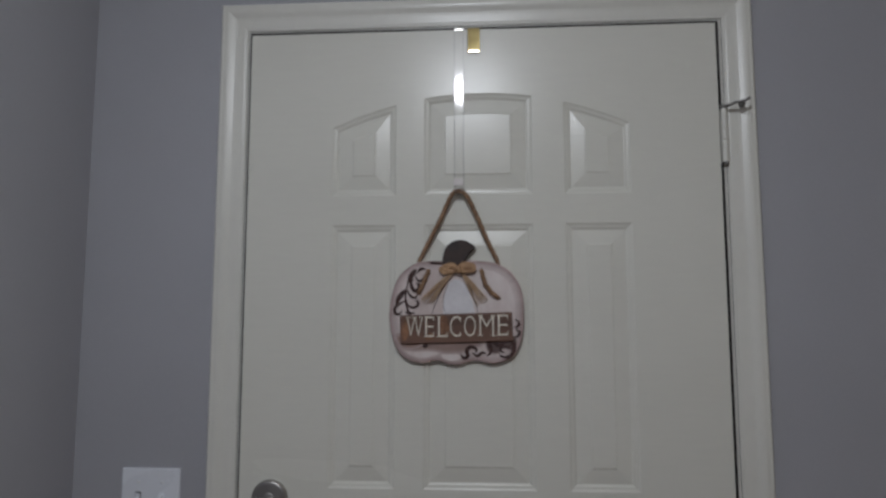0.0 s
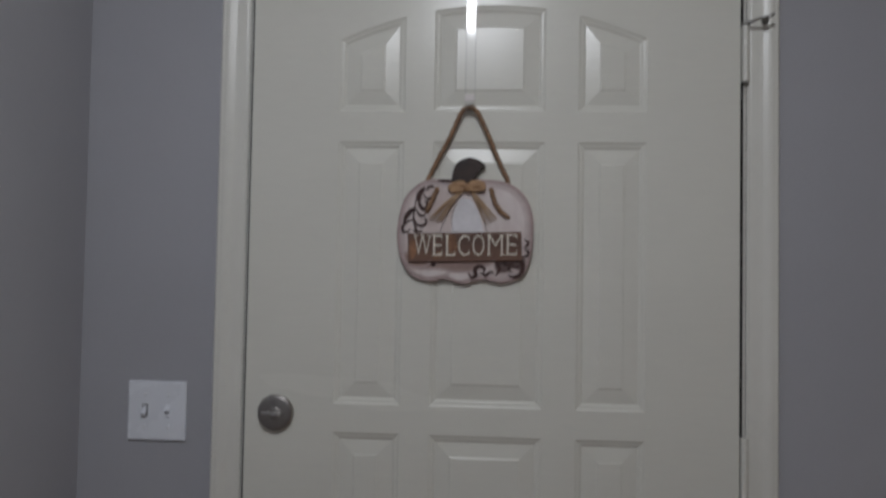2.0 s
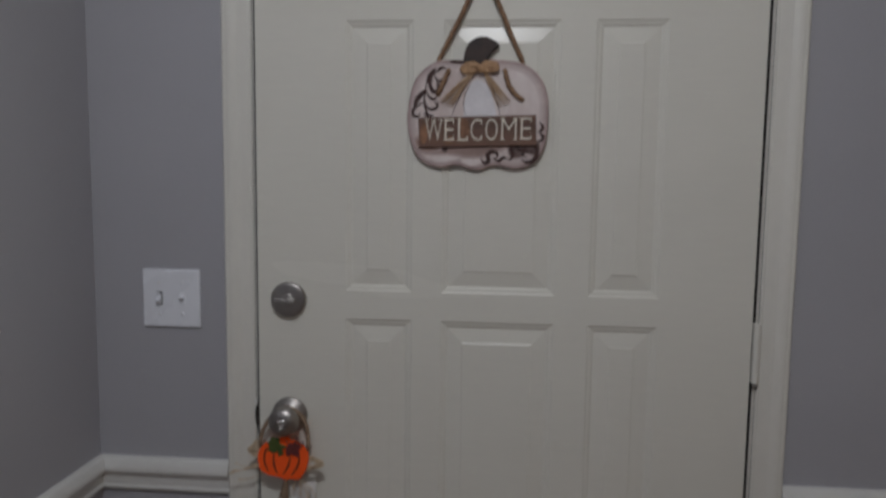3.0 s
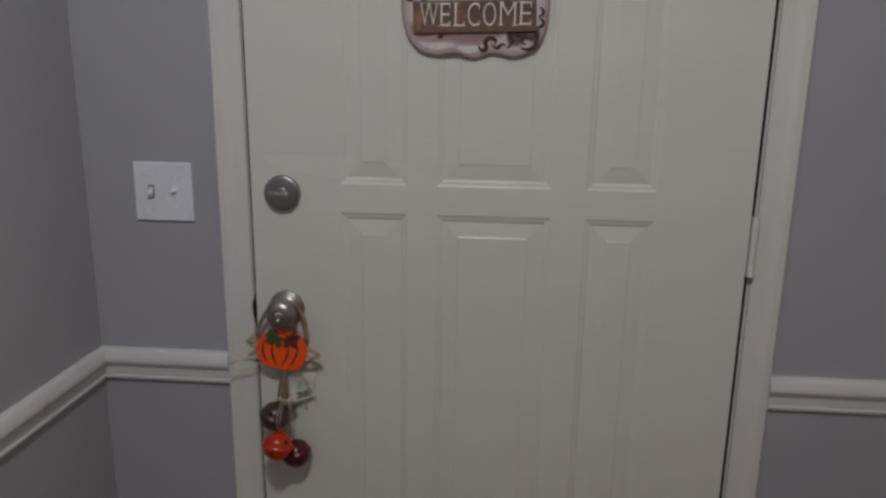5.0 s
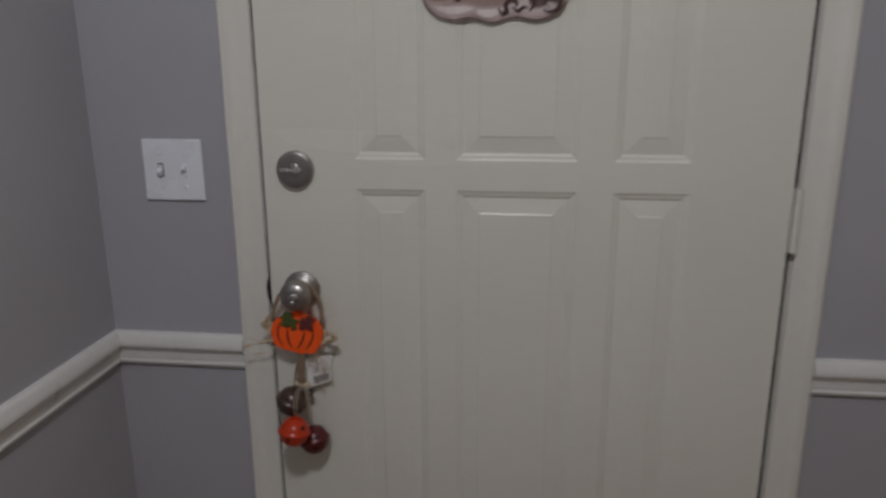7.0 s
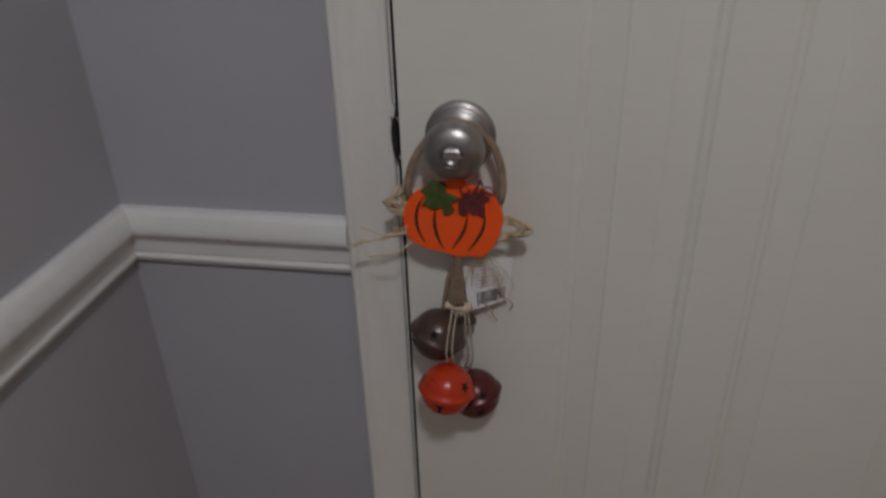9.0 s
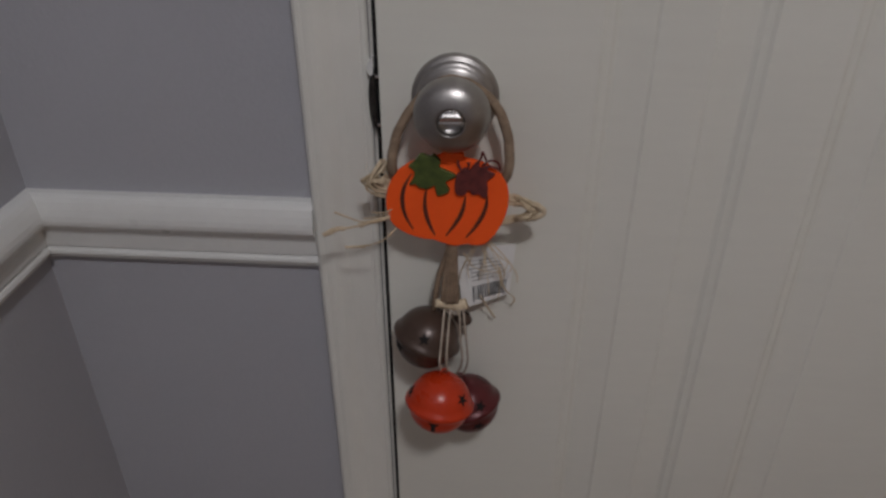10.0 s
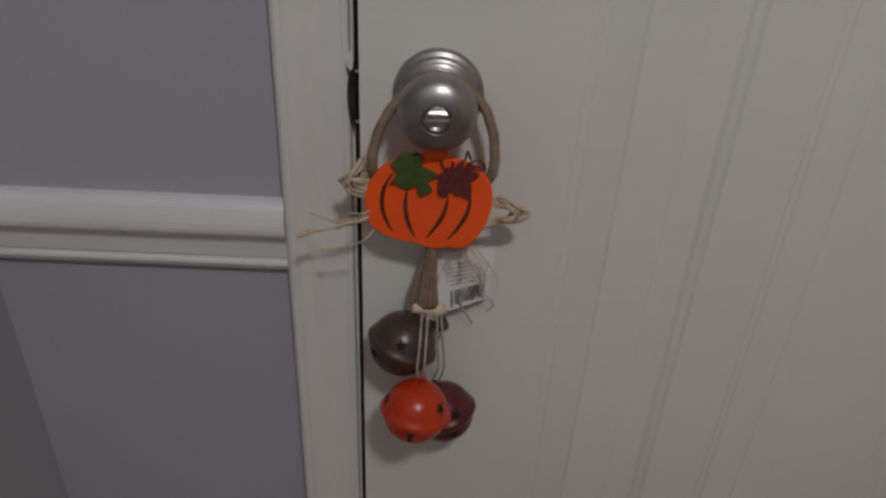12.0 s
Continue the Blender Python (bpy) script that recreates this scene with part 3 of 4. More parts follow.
lobe = smooth_outline([(0, 61), (-9, 57), (-17, 46), (-22, 28), (-24, 10), (-23, -8), (-12, -14), (0, -16), (20, -14), (35, -10), (33, 8), (29, 24), (23, 40), (14, 54)], SO)
part("middle_lobe", board(lobe, -0.0156, -0.0145, 0.0004), SIGN_MID, sign, "white middle lobe")
for pts in ([(-8, 70), (-24, 45), (-37, 18), (-47, -6)], [(14, 70), (26, 48), (35, 22), (42, -6)], [(-15, 50), (-24, 28), (-23, 6), (-17, -6)]):
    part("groove_line", stroke(pts, SO, -0.0157, 0.0010 if pts[0][0] != -15 else 0.0005, 0.3), SIGN_INK, sign)
# light and brown lower lobes
for pts, m, nm in (([(-100, -66), (-70, -63), (-45, -66), (-30, -74), (-42, -82), (-66, -86), (-88, -80)], SIGN_WHITE, "lower_lobe"), ([(-26, -80), (0, -78), (12, -84), (-4, -92), (-22, -88)], SIGN_WHITE, "lower_lobe")):
    part(nm, board(smooth_outline(pts, SO), -0.0156, -0.0146, 0.0004), m, sign)
PALE_WASH = (0.62, 0.50, 0.47)
for pts, dark, nm in (([(-112, -40), (-60, -42), (40, -44), (62, -52), (44, -66), (14, -77), (-18, -79), (-46, -74), (-80, -74), (-104, -68)], (0.34, 0.23, 0.20), "brown_wash"),
                      ([(-112, -44), (-80, -44), (-62, -50), (-64, -64), (-84, -70), (-104, -66)], (0.30, 0.16, 0.12), "brown_wash"),
                      ([(56, -46), (84, -44), (110, -46), (114, -64), (106, -74), (90, -70), (76, -78), (58, -74)], (0.06, 0.027, 0.022), "dark_wash")):
    graded(nm, smooth_outline(pts, SO), (0.0, 0.0016, 0.0032, 0.0050, 0.0070) if nm == "brown_wash" else (0.0, 0.0009, 0.0018, 0.0028), -0.01565 if len(pts) > 8 else -0.0163, PALE_WASH, dark, sign, "")
stem = smooth_outline([(-22, 88), (-24, 106), (-17, 124), (-2, 134), (14, 135), (29, 128), (37, 120), (29, 113), (20, 102), (14, 88)], SO, 4)
part("stem", board(stem, -0.0185, -0.0085, 0.0025), SIGN_DARK, sign, "dark brown curved stem")
plank = [(-105.5, -7), (104.5, -1), (106.5, -54), (-103.5, -60)]
part("plank", board([p for p in mm(plank, SO)], -0.0215, -0.0148, 0.0010), SIGN_BAR, sign, "brown wooden plank with cream lettering")
# warm worn patches on the plank
for pts in ([(-100, -22), (-94, -16), (-88, -26), (-90, -48), (-98, -54), (-102, -40)], [(-30, -12), (-22, -8), (-14, -16), (-13, -36), (-20, -50), (-28, -38)], [(-58, -44), (-44, -40), (-40, -50), (-54, -54)]):
    worn = bpy.data.materials.get("worn_orange_wood") or material("worn_orange_wood", (0.26, 0.125, 0.065), 0.6, vary=0.3, scale=40, fine=160, bump=0.3)
    part("worn_patch", board(smooth_outline(pts, SO, 3), -0.0217, -0.0205, 0.0002), worn, sign)


def letter(ch, x0, x1, z0, z1):
    """One raised letter of the built-in font, fitted to its place, with small serifs."""
    cu = bpy.data.curves.new("letter", "FONT")
    cu.body, cu.extrude, cu.offset, cu.resolution_u = ch, 0.02, -0.018, 4
    tmp = new("letter", cu)
    me = bpy.data.meshes.new_from_object(tmp.evaluated_get(bpy.context.evaluated_depsgraph_get()))
    bpy.data.objects.remove(tmp)
    bm = bmesh.new()
    bm.from_mesh(me)
    xs, ys = [v.co.x for v in bm.verts], [v.co.y for v in bm.verts]
    lx, hx, ly, hy = min(xs), max(xs), min(ys), max(ys)
    for v in bm.verts:
        fx, fz, d = (v.co.x - lx) / (hx - lx), (v.co.y - ly) / (hy - ly), v.co.z
        v.co = Vector((x0 + (x1 - x0) * fx, -0.0222 - d * 0.05, z0 + (z1 - z0) * fz))
    w, s = x1 - x0, 0.0013
    feet = {"W": ((0.10, 1), (0.90, 1), (0.5, 1)), "E": ((0.06, 0), (0.06, 1), (0.97, 0.12), (0.97, 0.88)), "L": ((0.08, 0), (0.08, 1), (0.96, 0.12)), "M": ((0.06, 0), (0.06, 1), (0.94, 0), (0.94, 1)), "C": ((0.95, 0.84), (0.95, 0.14))}.get(ch, ())
    for fx, fz in feet:
        cx, cz = x0 + w * fx, z0 + (z1 - z0) * fz
        if fz in (0, 1):
            cz += s * 0.5 * (1 if fz == 0 else -1)
            box((cx - 0.0042, -0.0230, cz - s / 2), (cx + 0.0042, -0.0214, cz + s / 2), bm=bm)
        else:
            box((cx - s / 2, -0.0230, cz - 0.0038), (cx + s / 2, -0.0214, cz + 0.0038), bm=bm)
    part("letter", bm, LETTER, sign, "raised cream letter")


for ch, a, b, lo, hi in (("W", -92, -62, -47, -10), ("E", -57, -41, -47, -9), ("L", -33, -16, -47, -9), ("C", -11, 9.5, -46.5, -8.5), ("O", 15.5, 37, -46, -8), ("M", 44, 70.5, -45, -7), ("E", 78, 96.5, -44, -6)):
    letter(ch, SO[0] + a / 1000, SO[0] + b / 1000, SO[1] + lo / 1000, SO[1] + hi / 1000)

# brush scrolls
SCROLLS = [[(-88, -5), (-95, 20), (-93, 44), (-89, 69)], [(-113, 12), (-109, 24), (-101, 35), (-94, 42)], [(-95, 20), (-105, 16), (-115, 7), (-114, -3), (-106, -4), (-102, 2)], [(-94, 24), (-90, 12), (-80, 8), (-72, 12), (-72, 20), (-77, 19)],
           [(-96, 0), (-88, -3), (-78, -2)], [(-92, 41), (-86, 30), (-78, 26), (-73, 31)], [(-89, 54), (-85, 67), (-79, 75), (-75, 80)], [(-82, 66), (-85, 52), (-79, 40), (-71, 42), (-70, 51), (-75, 53)], [(-78, 68), (-70, 58), (-60, 63), (-54, 75)],
           [(-73, 73), (-66, 81), (-57, 80)], [(-90, 58), (-86, 62), (-80, 58)],
           [(-50, 92), (-38, 92), (-22, 91)],
           [(8, -78), (14, -86), (22, -82), (20, -72), (28, -65), (38, -70), (36, -76)], [(30, -76), (40, -82), (48, -76), (56, -78)], [(58, -82), (66, -72), (62, -60), (68, -54), (80, -56)], [(66, -60), (84, -54), (102, -54), (108, -64), (104, -78), (92, -84), (80, -80)],
           [(104, -60), (96, -66), (86, -64), (82, -72), (90, -76)], [(70, -58), (78, -62), (92, -58)], [(110, -14), (117, -20), (115, -27), (108, -29)], [(110, -32), (118, -38), (114, -46), (107, -46)], [(-62, -62), (-57, -64), (-53, -61)]]
for i, pts in enumerate(SCROLLS):
    part("scroll", stroke(pts, SO, -0.0166, 0.0036 if i in (1, 6) else 0.0030 if i in (7, 12, 14, 15, 17, 20) else 0.0020, 0.22, both=i > 0), SIGN_INK, sign, "dark brown painted scroll" if i == 0 else "")

# rope and its knotted ends
bm = tube([(SO[0] + x / 1000, y, SO[1] + z / 1000) for x, z, y in ((-66, 78, -0.004), (-71, 92, -0.006), (-53, 130, -0.010), (-30, 174, -0.014), (-11, 216, -0.0175), (-3, 226, -0.0180), (6, 229, -0.0180), (14, 226, -0.0180),
                                                                    (23, 216, -0.0175), (42, 176, -0.014), (62, 129, -0.010), (79, 92, -0.006), (74, 78, -0.004))], 0.0042, 10, 10, strands=3, pitch=0.016)
part("rope", bm, ROPE, sign, "brown twisted jute rope", True)
for pts in ([(-52, 78, -0.012), (-54, 72, -0.018), (-62, 52, -0.019), (-69, 38, -0.018), (-70, 34, -0.013)], [(47, 78, -0.012), (49, 72, -0.018), (56, 50, -0.019), (68, 34, -0.019), (78, 27, -0.018), (79, 25, -0.013)]):
    part("rope_end", tube([(SO[0] + x / 1000, y, SO[1] + z / 1000) for x, z, y in pts], 0.0042, 10, 8, strands=3, pitch=0.016), ROPE, sign, smooth=True)

# raffia bow
PALE_RAFFIA = material("pale_raffia", (0.60, 0.46, 0.32), 0.65, colour_b=(0.42, 0.27, 0.16), scale=70, fine=300, bump=0.4)
rng = random.Random(5)
bow = part("bow", tube([(SO[0] - 0.001, -0.024, SO[1] + 0.083), (SO[0] + 0.004, -0.026, SO[1] + 0.079), (SO[0] + 0.008, -0.024, SO[1] + 0.074)], 0.0055, 10), RAFFIA_BOW, sign, "tan raffia bow", True)
for side in (-1, 1):
    for k in range(16):
        w, h, dz = rng.uniform(18, 33), rng.uniform(0.5, 8.5), rng.uniform(-4, 4) + (3 if side > 0 else 0)
        c = [(4, 79), (4 + side * w * 0.45, 79 + h + dz), (4 + side * w * 0.95, 80 + dz + h * 0.5), (4 + side * w * 0.9, 76 + dz), (4 + side * w * 0.45, 79 - h * 0.7), (4, 78)]
        bm = tube([(SO[0] + x / 1000, -0.021 - rng.uniform(0, 0.004), SO[1] + z / 1000) for x, z in c], rng.uniform(0.0018, 0.0034), 6, 5, flat=0.35)
        part("bow_loop", bm, RAFFIA_BOW, bow, smooth=True)
    for k in range(17):
        f = k / 16
        ex, ez = (-68 + 26 * f, 22 - 6 * f + rng.uniform(-6, 4)) if side < 0 else (36 + 24 * f, 12 + 12 * f + rng.uniform(-6, 6))
        bm = tube([(SO[0] + x / 1000, -0.0185 - rng.uniform(0, 0.003), SO[1] + z / 1000) for x, z in ((4 + side * 4, 77), (4 + (ex - 4) * 0.45, 77 + (ez - 77) * 0.42 + 4), (ex, ez))], rng.uniform(0.0008, 0.0017), 5, 5, flat=0.3, taper=lambda f: 1.3 - 1.0 * f)
        part("bow_tail", bm, PALE_RAFFIA, bow, smooth=True)

sign.location.y += 0.0035

# ---- the bell hanger on the knob ----
PO = (-0.4000, 0.8400)
at = lambda x, z, y: (PO[0] + x / 1000, y, PO[1] + z / 1000)
bells = empty("bell_door_hanger", (KX, -0.03, 0.93), "autumn door hanger with a pumpkin cut-out and three jingle bells", "door hanger")
bm = tube([at(-30, -8, -0.030), at(-41, 12, -0.030), at(-43, 26, -0.035), at(-40, 45, -0.031), at(-32, 62, -0.027), at(-19, 78, -0.0235), at(-6, 88, -0.0225), at(4, 90.5, -0.0225), at(15, 88, -0.0225), at(28, 80, -0.0235), at(39, 68, -0.026),
           at(46.5, 48, -0.030), at(48, 26, -0.034), at(44, 12, -0.030), at(34, -8, -0.030)], 0.0039, 14, 10, strands=5, pitch=0.018, lay=0.05)
part("rope_loop", bm, JUTE, bells, "tan jute-wrapped rope loop", True)
PF = -0.0365
PP = (-0.4006, 0.8354)
pumpkin = part("pumpkin", board(smooth_outline([(4, 42), (-6, 39), (-14, 37), (-25, 34), (-39, 24), (-47, 8), (-48, -10), (-43, -23), (-32, -31), (-20, -35), (-10, -36), (-2, -39), (8, -41), (17, -39), (23, -40), (32, -38), (41, -27), (48, -10), (49.5, 6),
                                               (46, 20), (38, 29), (26, 35), (14, 38)], PP), PF, PF + 0.0045, 0.0012), ORANGE, bells, "orange foam pumpkin cut-out")
part("pumpkin_stem", board(smooth_outline([(-3, 36), (-4, 41), (2, 43.5), (10, 43), (14, 41), (11, 36)], PP, 3), PF - 0.0012, PF + 0.003, 0.0006), ORANGE, pumpkin)
for pts in ([(-27, 24), (-33, 12), (-35, 0), (-33, -13), (-27, -26)], [(-15.5, 12), (-17, 0), (-16, -12), (-13, -22), (-9, -31)], [(15.5, 6), (14, -4), (11, -13), (6, -22), (0, -31)], [(32.5, 8), (32, -2), (29, -12), (23, -23), (16.5, -32)]):
    part("ridge_line", stroke(pts, PP, PF - 0.0002, 0.0014, 0.25, both=True), FOAM_LINE, pumpkin)
green = [(-29, 15), (-25, 22), (-25, 28), (-29, 31), (-24, 36), (-19, 42), (-12, 40), (-9, 42), (-4, 36), (-5, 31), (1, 28), (8, 24), (2, 20), (0, 17), (3, 11), (-3, 7), (-7, 7), (-9, 15), (-14, 12), (-21, 13), (-24, 16)]
part("green_leaf", board(smooth_outline(green, PP, 3), PF - 0.0030, PF + 0.0002, 0.0010), GREEN, pumpkin, "green glitter foam leaf")
maroon = [(8, 24), (7, 12), (10, 7), (15, 8), (18, 12), (21, 8), (26, 9), (31, 5), (33, 13), (32, 20), (38, 26), (33, 29), (31, 33), (27, 30), (25, 37), (21, 33), (18, 29), (14, 31), (11, 27)]
part("maroon_leaf", board(smooth_outline(maroon, PP, 3), PF - 0.0030, PF + 0.0002, 0.0010), MAROON, pumpkin, "maroon glitter foam leaf")
for pts in ([(13, 28), (10, 33), (9, 37)], [(17, 29), (18, 34), (17, 36)], [(24, 33), (27, 40), (28, 45), (31, 38)], [(28, 34), (35, 38), (40, 36), (42, 30)], [(27, 31), (34, 33), (40, 31)]):
    bm = tube([at(x - 0.6, z - 4.6, PF - 0.0022) for x, z in pts], 0.0009, 6, 6)
    part("leaf_tendril", bm, MAROON, pumpkin, smooth=True)

# raffia: a bow behind the pumpkin, loose ends, a frayed tuft below
rng = random.Random(11)


def raffia(name, strands, label=""):
    for pts, r in strands:
        bm = tube([at(x + rng.uniform(-0.8, 0.8), z + rng.uniform(-0.8, 0.8), y) for x, z, y in pts], r, 6, 6, flat=0.10, wobble=0.5)
        part(name, bm, RAFFIA, bells, label, True)


loops = []
for k in range(20):
    a, b = rng.uniform(-4, 4), rng.uniform(0.84, 1.03)
    b, up, deep = b * rng.uniform(0.90, 1.04), rng.uniform(8, 26), rng.uniform(-0.040, -0.030)
    loops.append(([(-36, 4 + a, -0.031), (-49, up, -0.031), (-61 * b, up + rng.uniform(-3, 2), deep), (-69 * b, 12 + a, deep - 0.002), (-62 * b, 3 + a * 1.2, deep + 0.003), (-40, -1 + a, -0.031)], rng.choice((0.0006, 0.0009, 0.0013, 0.0019))))
raffia("raffia_loop", loops, "pale straw-coloured raffia loop")
loops = []
for k in range(18):
    a, b = rng.uniform(-3, 3), rng.uniform(0.84, 1.03)
    b, up, deep = b * rng.uniform(0.93, 1.04), rng.uniform(-9, 2), rng.uniform(-0.040, -0.030)
    loops.append(([(40, -6 + a, -0.031), (53, up, -0.031), (72 * b, -6 + a * 0.5, deep), (78 * b, -11 + a * 0.6, deep), (70 * b, -17 + a * 0.5, deep), (53, -21 + a, -0.031), (40, -25 + a, -0.031)], rng.choice((0.0006, 0.0008, 0.0012, 0.0018))))
raffia("raffia_loop", loops, "pale straw-coloured raffia loop")
raffia("raffia_end", [([(-40, -22, -0.032), (-56, -22, -0.042), (-68, -20, -0.046), (-78, -15, -0.048), (-88, -11, -0.048)], 0.0008),
                       ([(-40, -21, -0.032), (-55, -22, -0.040), (-68, -24, -0.044), (-84, -28, -0.046), (-96, -32, -0.046)], 0.0010),
                       ([(-82, -27, -0.0455), (-88, -28, -0.046), (-96, -32, -0.046), (-101, -34, -0.046)], 0.0022),
                       ([(-40, -19, -0.032), (-52, -20, -0.040), (-62, -22, -0.044), (-70, -24, -0.045)], 0.0018),
                       ([(-40, -31, -0.034), (-50, -37, -0.042), (-60, -42, -0.044), (-70, -45, -0.044), (-83, -46, -0.044)], 0.0007),
                       ([(-66, -44.5, -0.044), (-74, -45.5, -0.044), (-84, -46, -0.044)], 0.0014),
                       ([(-40, -12, -0.032), (-50, -13, -0.042), (-60, -12, -0.044)], 0.0007),
                       ([(-40, -16, -0.032), (-54, -17, -0.042), (-66, -19, -0.044)], 0.0006)], "loose raffia ends")
tuft = []
for k in range(10):
    f = k / 9
    ex, ez = 16 + 44 * f + rng.uniform(-4, 4), -66 - 20 * math.sin(math.pi * f) - rng.uniform(0, 26)
    bend = rng.uniform(-4, 4)
    tuft.append(([(26 + rng.uniform(-6, 6), -34, -0.032), (27 + (ex - 27) * 0.5 + bend, -48 - rng.uniform(0, 9), -0.029), (ex + bend * 0.3, (ez - 52) / 2 - 4, -0.026), (ex - bend * 0.4, ez, -0.019 - rng.uniform(0, 0.007))], rng.uniform(0.00028, 0.00055)))
tuft.append(([(44, -70, -0.026), (50, -96, -0.020), (58, -112, -0.014), (56, -122, -0.010)], 0.0007))
tuft.append(([(28, -104, -0.022), (34, -120, -0.014), (42, -138, -0.008)], 0.0008))
tuft.append(([(14, -58, -0.026), (24, -74, -0.024), (46, -78, -0.022), (52, -66, -0.022)], 0.0005))
raffia("raffia_fringe", tuft, "frayed raffia hanging over the paper tag")

# cords and their binding
for x0, x1, y in ((0, -12, -0.030), (1.5, -4, -0.032), (3.5, 0, -0.033), (5, 4, -0.033), (6, 8, -0.032), (3, 5, -0.029)):
    bm = tube([at(x0, -34, -0.030), at(x0 + 0.5, -54, y), at(x0 * 0.4 + x1 * 0.6, -80, y), at(x1, -106 if x1 > -10 else -116, y)], 0.0024, 8, 6, strands=2, pitch=0.008, lay=0.06)
    part("cord", bm, JUTE, bells, "tan jute cord", True)
part("binding", tube([at(-10, -106, -0.034), at(-2, -108, -0.031), at(8, -110, -0.031), at(17, -107, -0.031)], 0.0050, 10, 5, flat=0.8, taper=lambda f: 0.8 + 0.3 * f), RAFFIA, bells, "cream raffia band", True)

# paper tag with bars of print
tag_at = lambda u, v, lift=0.0: Vector(at(6, -62, -0.015)).lerp(Vector(at(58, -57, -0.010)), u).lerp(Vector(at(13, -121, -0.019)).lerp(Vector(at(54, -108, -0.011)), u), v) + Vector((0, -lift, 0))


def tag_patch(u0, u1, v0, v1, lift, thick=0.0003, bm=None):
    bm = bm or bmesh.new()
    q = [(u0, v0), (u1, v0), (u1, v1), (u0, v1)]
    f = [bm.verts.new(tag_at(u, v, lift + thick)) for u, v in q]
    b = [bm.verts.new(tag_at(u, v, lift)) for u, v in q]
    bm.faces.new(f)
    bm.faces.new(b[::-1])
    for i in range(4):
        bm.faces.new((f[i], f[(i + 1) % 4], b[(i + 1) % 4], b[i]))
    return bm


tag = part("price_tag", tag_patch(0, 1, 0, 1, 0, 0.0006), PAPER, bells, "white paper tag with a printed bar code")
u = 0.24
for k in range(22):
    w = rng.choice((0.008, 0.013, 0.02))
    part("print_bar", tag_patch(u, u + w, 0.66, 0.92 if k % 7 else 0.95, 0.0008), INK, tag)
    u += w + rng.choice((0.010, 0.014, 0.022))
    if u > 0.93:
        break
GREY_INK = material("grey_print", (0.50, 0.49, 0.48), 0.7, vary=0.2, scale=300)
for v, u0, u1 in ((0.20, 0.22, 0.62), (0.27, 0.22, 0.74), (0.34, 0.20, 0.80), (0.41, 0.22, 0.70), (0.48, 0.22, 0.82), (0.55, 0.24, 0.66)):
    part("print_line", tag_patch(u0, u1, v, v + 0.022, 0.0008), GREY_INK, tag)

# the bells
TILT_SIN, TILT_COS = 0.68, 0.73
FLANGE = 0.0033      # rolled rim where the two halves meet


def facing(u, v):
    """The direction on a ball that shows at (u, v) of its disc from in front and above."""
    w = math.sqrt(max(0.0, 1 - u * u - v * v))
    return Vector((u, v * TILT_SIN - w * TILT_COS, v * TILT_COS + w * TILT_SIN)).normalized()


def star(centre, n, size, bm):
    q = Vector((0, 0, 1)).rotation_difference(n)
    for h, s in ((0.0, 1),):
        pts = [Vector(centre) + q @ Vector((size * (1 if k % 2 == 0 else 0.42) * math.sin(math.pi * k / 5), size * (1 if k % 2 == 0 else 0.42) * math.cos(math.pi * k / 5), 0)) for k in range(10)]
        top = [bm.verts.new(p + n * 0.0004) for p in pts]
        low = [bm.verts.new(p - n * 0.003) for p in pts]
        mid = bm.verts.new(Vector(centre) + n * 0.0004)
        for k in range(10):
            j = (k + 1) % 10
            bm.faces.new((top[k], top[j], mid))
            bm.faces.new((top[k], low[k], low[j], top[j]))
    return bm


def bell(centre, radius, axis, mat, stars, label, slot=None):
    prof = []
    for k in range(41):
        a = -math.pi / 2 + math.pi * k / 40
        h = radius * math.sin(a)
        prof.append((max(0.0, radius * math.cos(a)) + FLANGE * math.exp(-(h / 0.0034) ** 2) - 0.0010 * math.exp(-((h + 0.0012) / 0.0009) ** 2), h))
    axis = axis.normalized()
    b = part("bell", lathe(prof, centre, axis, 40), mat, bells, label, True)
    # holes aren't cut: near-black plates paint the darkness inside the bell
    for u, v in stars:
        n = facing(u, v)
        h = radius * n.dot(axis)
        part("star_hole", star(Vector(centre) + n * (radius + FLANGE * math.exp(-(h / 0.0034) ** 2) - 0.0001), n, 0.0060, bmesh.new()), HOLE, b)
    if slot:
        n = facing(*slot)
        down = (-axis - n * (-axis).dot(n)).normalized()
        c = Vector(centre) + n * (radius - 0.0003)
        bm = lathe([(0, -0.002), (0.0044, -0.002), (0.0044, 0.0006), (0, 0.0008)], c, n, 16)
        q = Matrix((n.cross(down), down, n)).transposed().to_4x4()
        bmesh.ops.create_cube(bm, size=1, matrix=Matrix.Translation(c + down * 0.0050 - n * 0.0010) @ q @ Matrix.Diagonal((0.0036, 0.0100, 0.0030, 1)))
        part("sound_slot", bm, HOLE, b)
    cap = Vector(centre) + axis * radius
    side = axis.cross(Vector((0, 1, 0))).normalized()
    thick = 0.0010
    part("bell_loop", tube([cap + side * a + axis * h for a, h in ((-0.004, -0.001), (-0.0035, 0.004), (0, 0.006), (0.0035, 0.004), (0.004, -0.001))], thick, 8), mat, b, smooth=True)
    return b


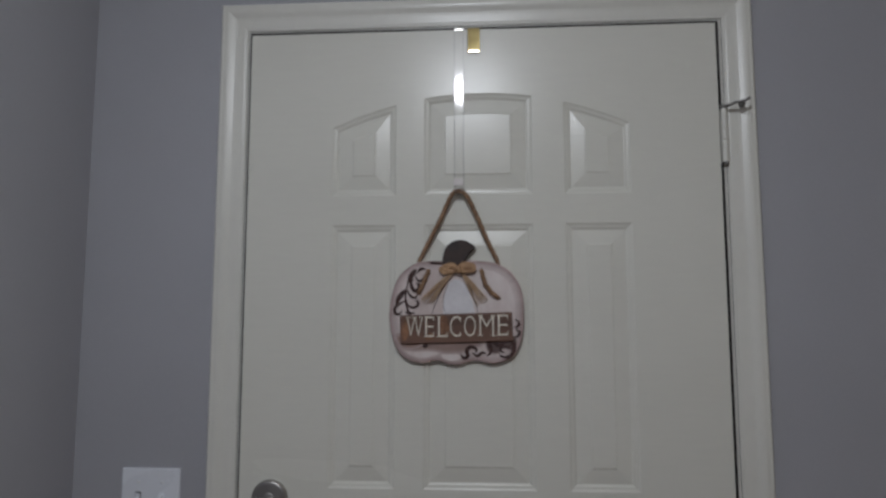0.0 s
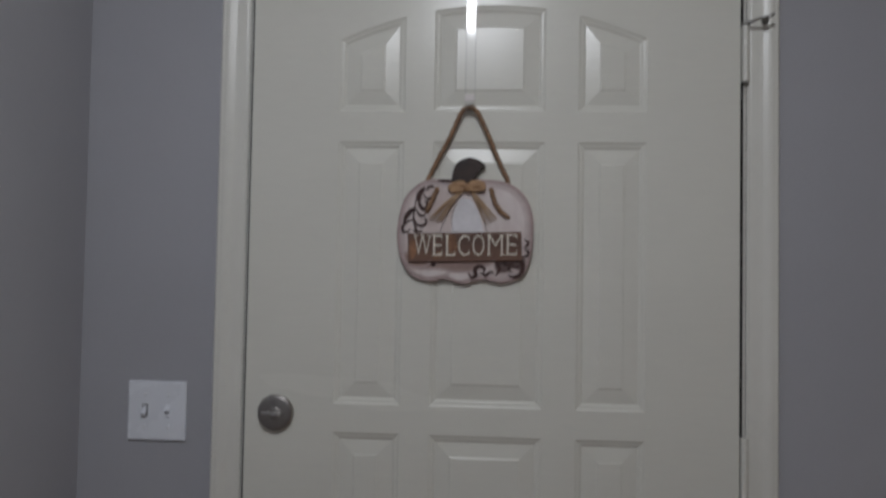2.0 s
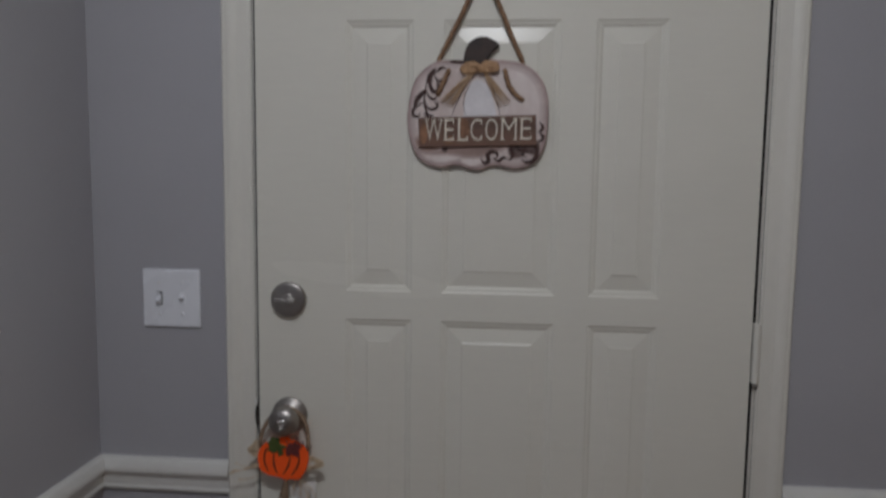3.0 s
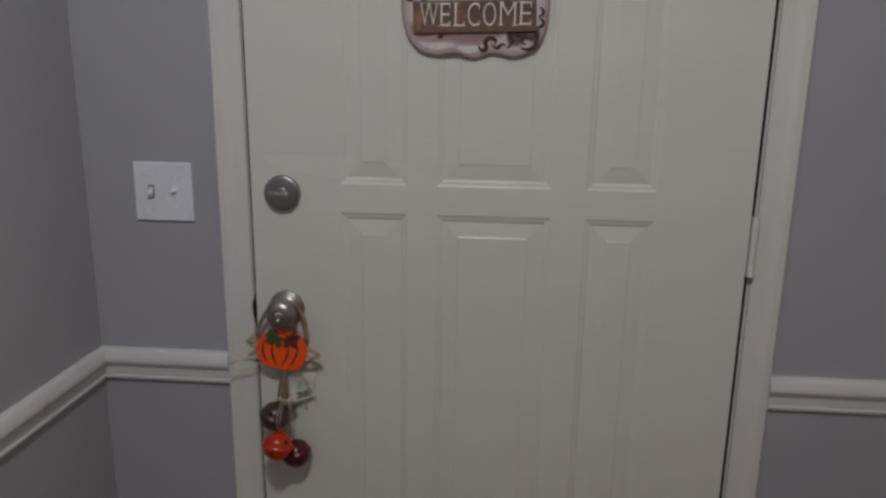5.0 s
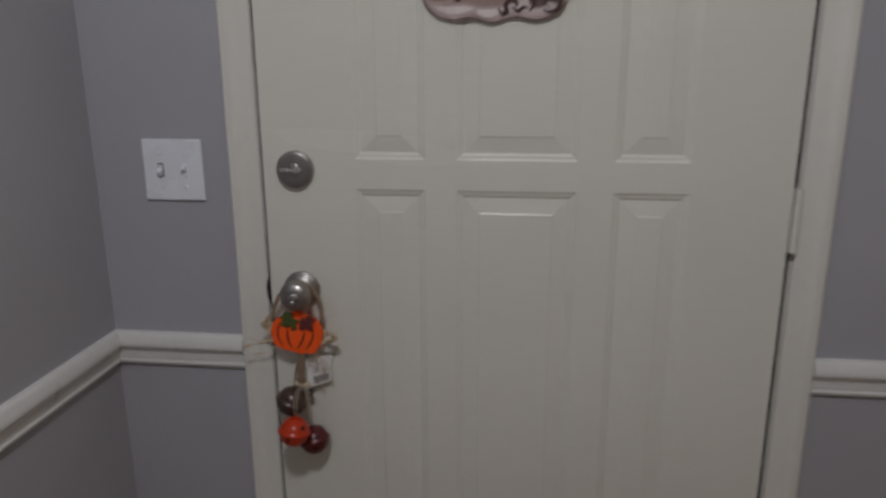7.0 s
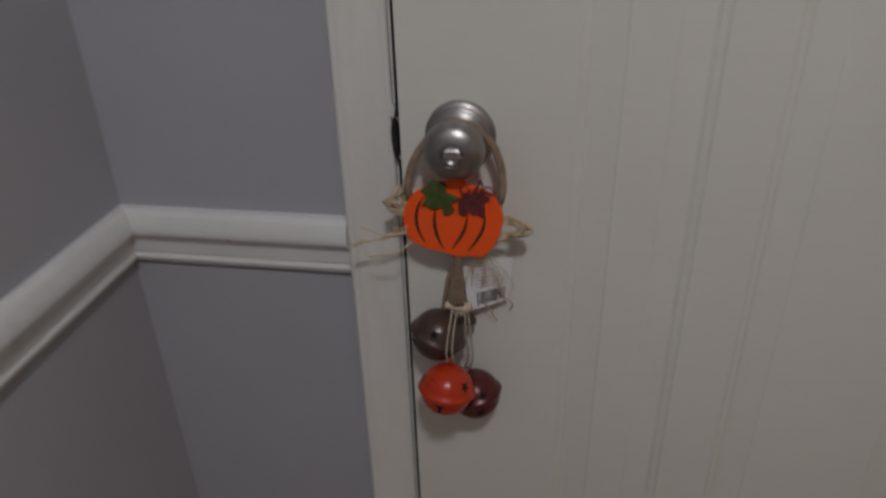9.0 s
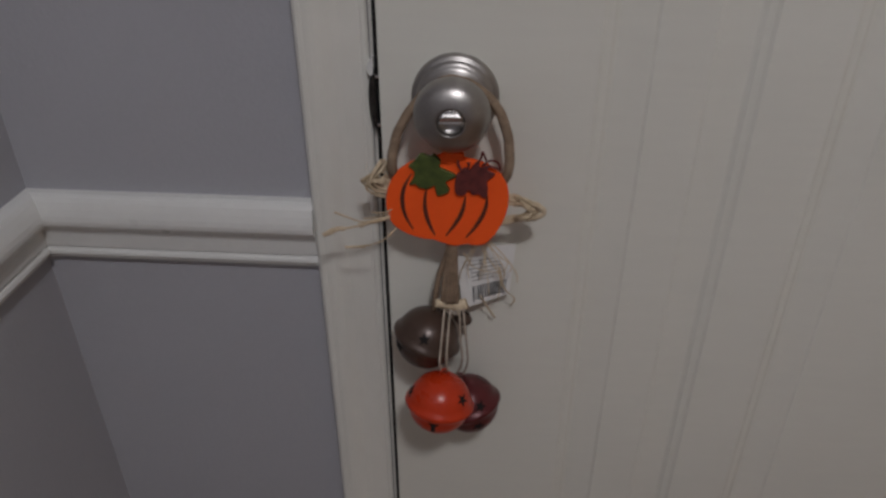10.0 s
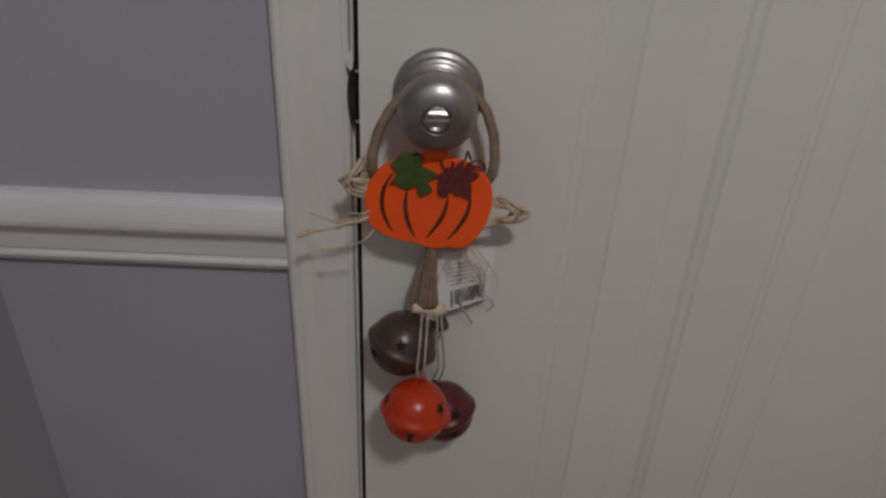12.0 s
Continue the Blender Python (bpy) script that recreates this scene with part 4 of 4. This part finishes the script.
BROWN_C, ORANGE_C, MAROON_C = Vector((-0.4180, -0.0340, 0.6965)), Vector((-0.4040, -0.0700, 0.6530)), Vector((-0.3790, -0.0315, 0.6170))
BROWN_A, ORANGE_A, MAROON_A = Vector((0.33, 0.12, 0.93)), Vector((0.13, 0.16, 0.97)), Vector((-0.29, 0.13, 0.94))
bell(BROWN_C, 0.0284, BROWN_A, BELL_BROWN, ((0.0, -0.17), (-0.81, -0.34)), "dark brown enamelled jingle bell")
bell(ORANGE_C, 0.0278, ORANGE_A, BELL_ORANGE, ((-0.90, 0.28), (0.75, 0.08)), "glossy orange-red jingle bell", (-0.10, -0.66))
bell(MAROON_C, 0.0278, MAROON_A, BELL_MAROON, ((0.35, -0.75), (0.40, -0.10)), "dark maroon jingle bell")
top = {nm: c + a.normalized() * (rad + 0.0045) for nm, c, a, rad in (("b", BROWN_C, BROWN_A, 0.0284), ("o", ORANGE_C, ORANGE_A, 0.0278), ("m", MAROON_C, MAROON_A, 0.0278))}
bead_at = BROWN_C + Vector((0.0315, 0.0115, 0.0140))
bead = part("bead", lathe([(0, -0.0062), (0.0050, -0.0052), (0.0082, -0.0020), (0.0088, 0.0), (0.0082, 0.0020), (0.0050, 0.0052), (0, 0.0062)], bead_at, Vector((0.35, 0.1, 0.9)).normalized(), 24), BELL_BROWN, bells, "small dark bead beside the brown bell", True)
strings = (([at(6, -109, -0.034), at(10, -118, -0.033), top["b"]], STRING), ([at(-2, -110, -0.036), at(-2.5, -122, -0.060), at(-4, -142, -0.0675), top["o"] + Vector((-0.003, 0, 0))], STRING),
           ([at(3, -110, -0.036), at(2.5, -122, -0.060), at(2, -142, -0.0675), top["o"] + Vector((0.003, 0, 0))], STRING), ([at(11, -110, -0.034), at(12, -140, -0.036), at(14, -170, -0.033), top["m"] + Vector((-0.003, 0, 0))], STRING),
           ([at(14, -110, -0.034), at(17, -140, -0.036), at(19, -170, -0.033), top["m"] + Vector((0.003, 0, 0))], STRING))
for pts, m in strings:
    part("string", tube(pts, 0.0010, 7, 8, strands=2, pitch=0.005), m, bells, smooth=True)
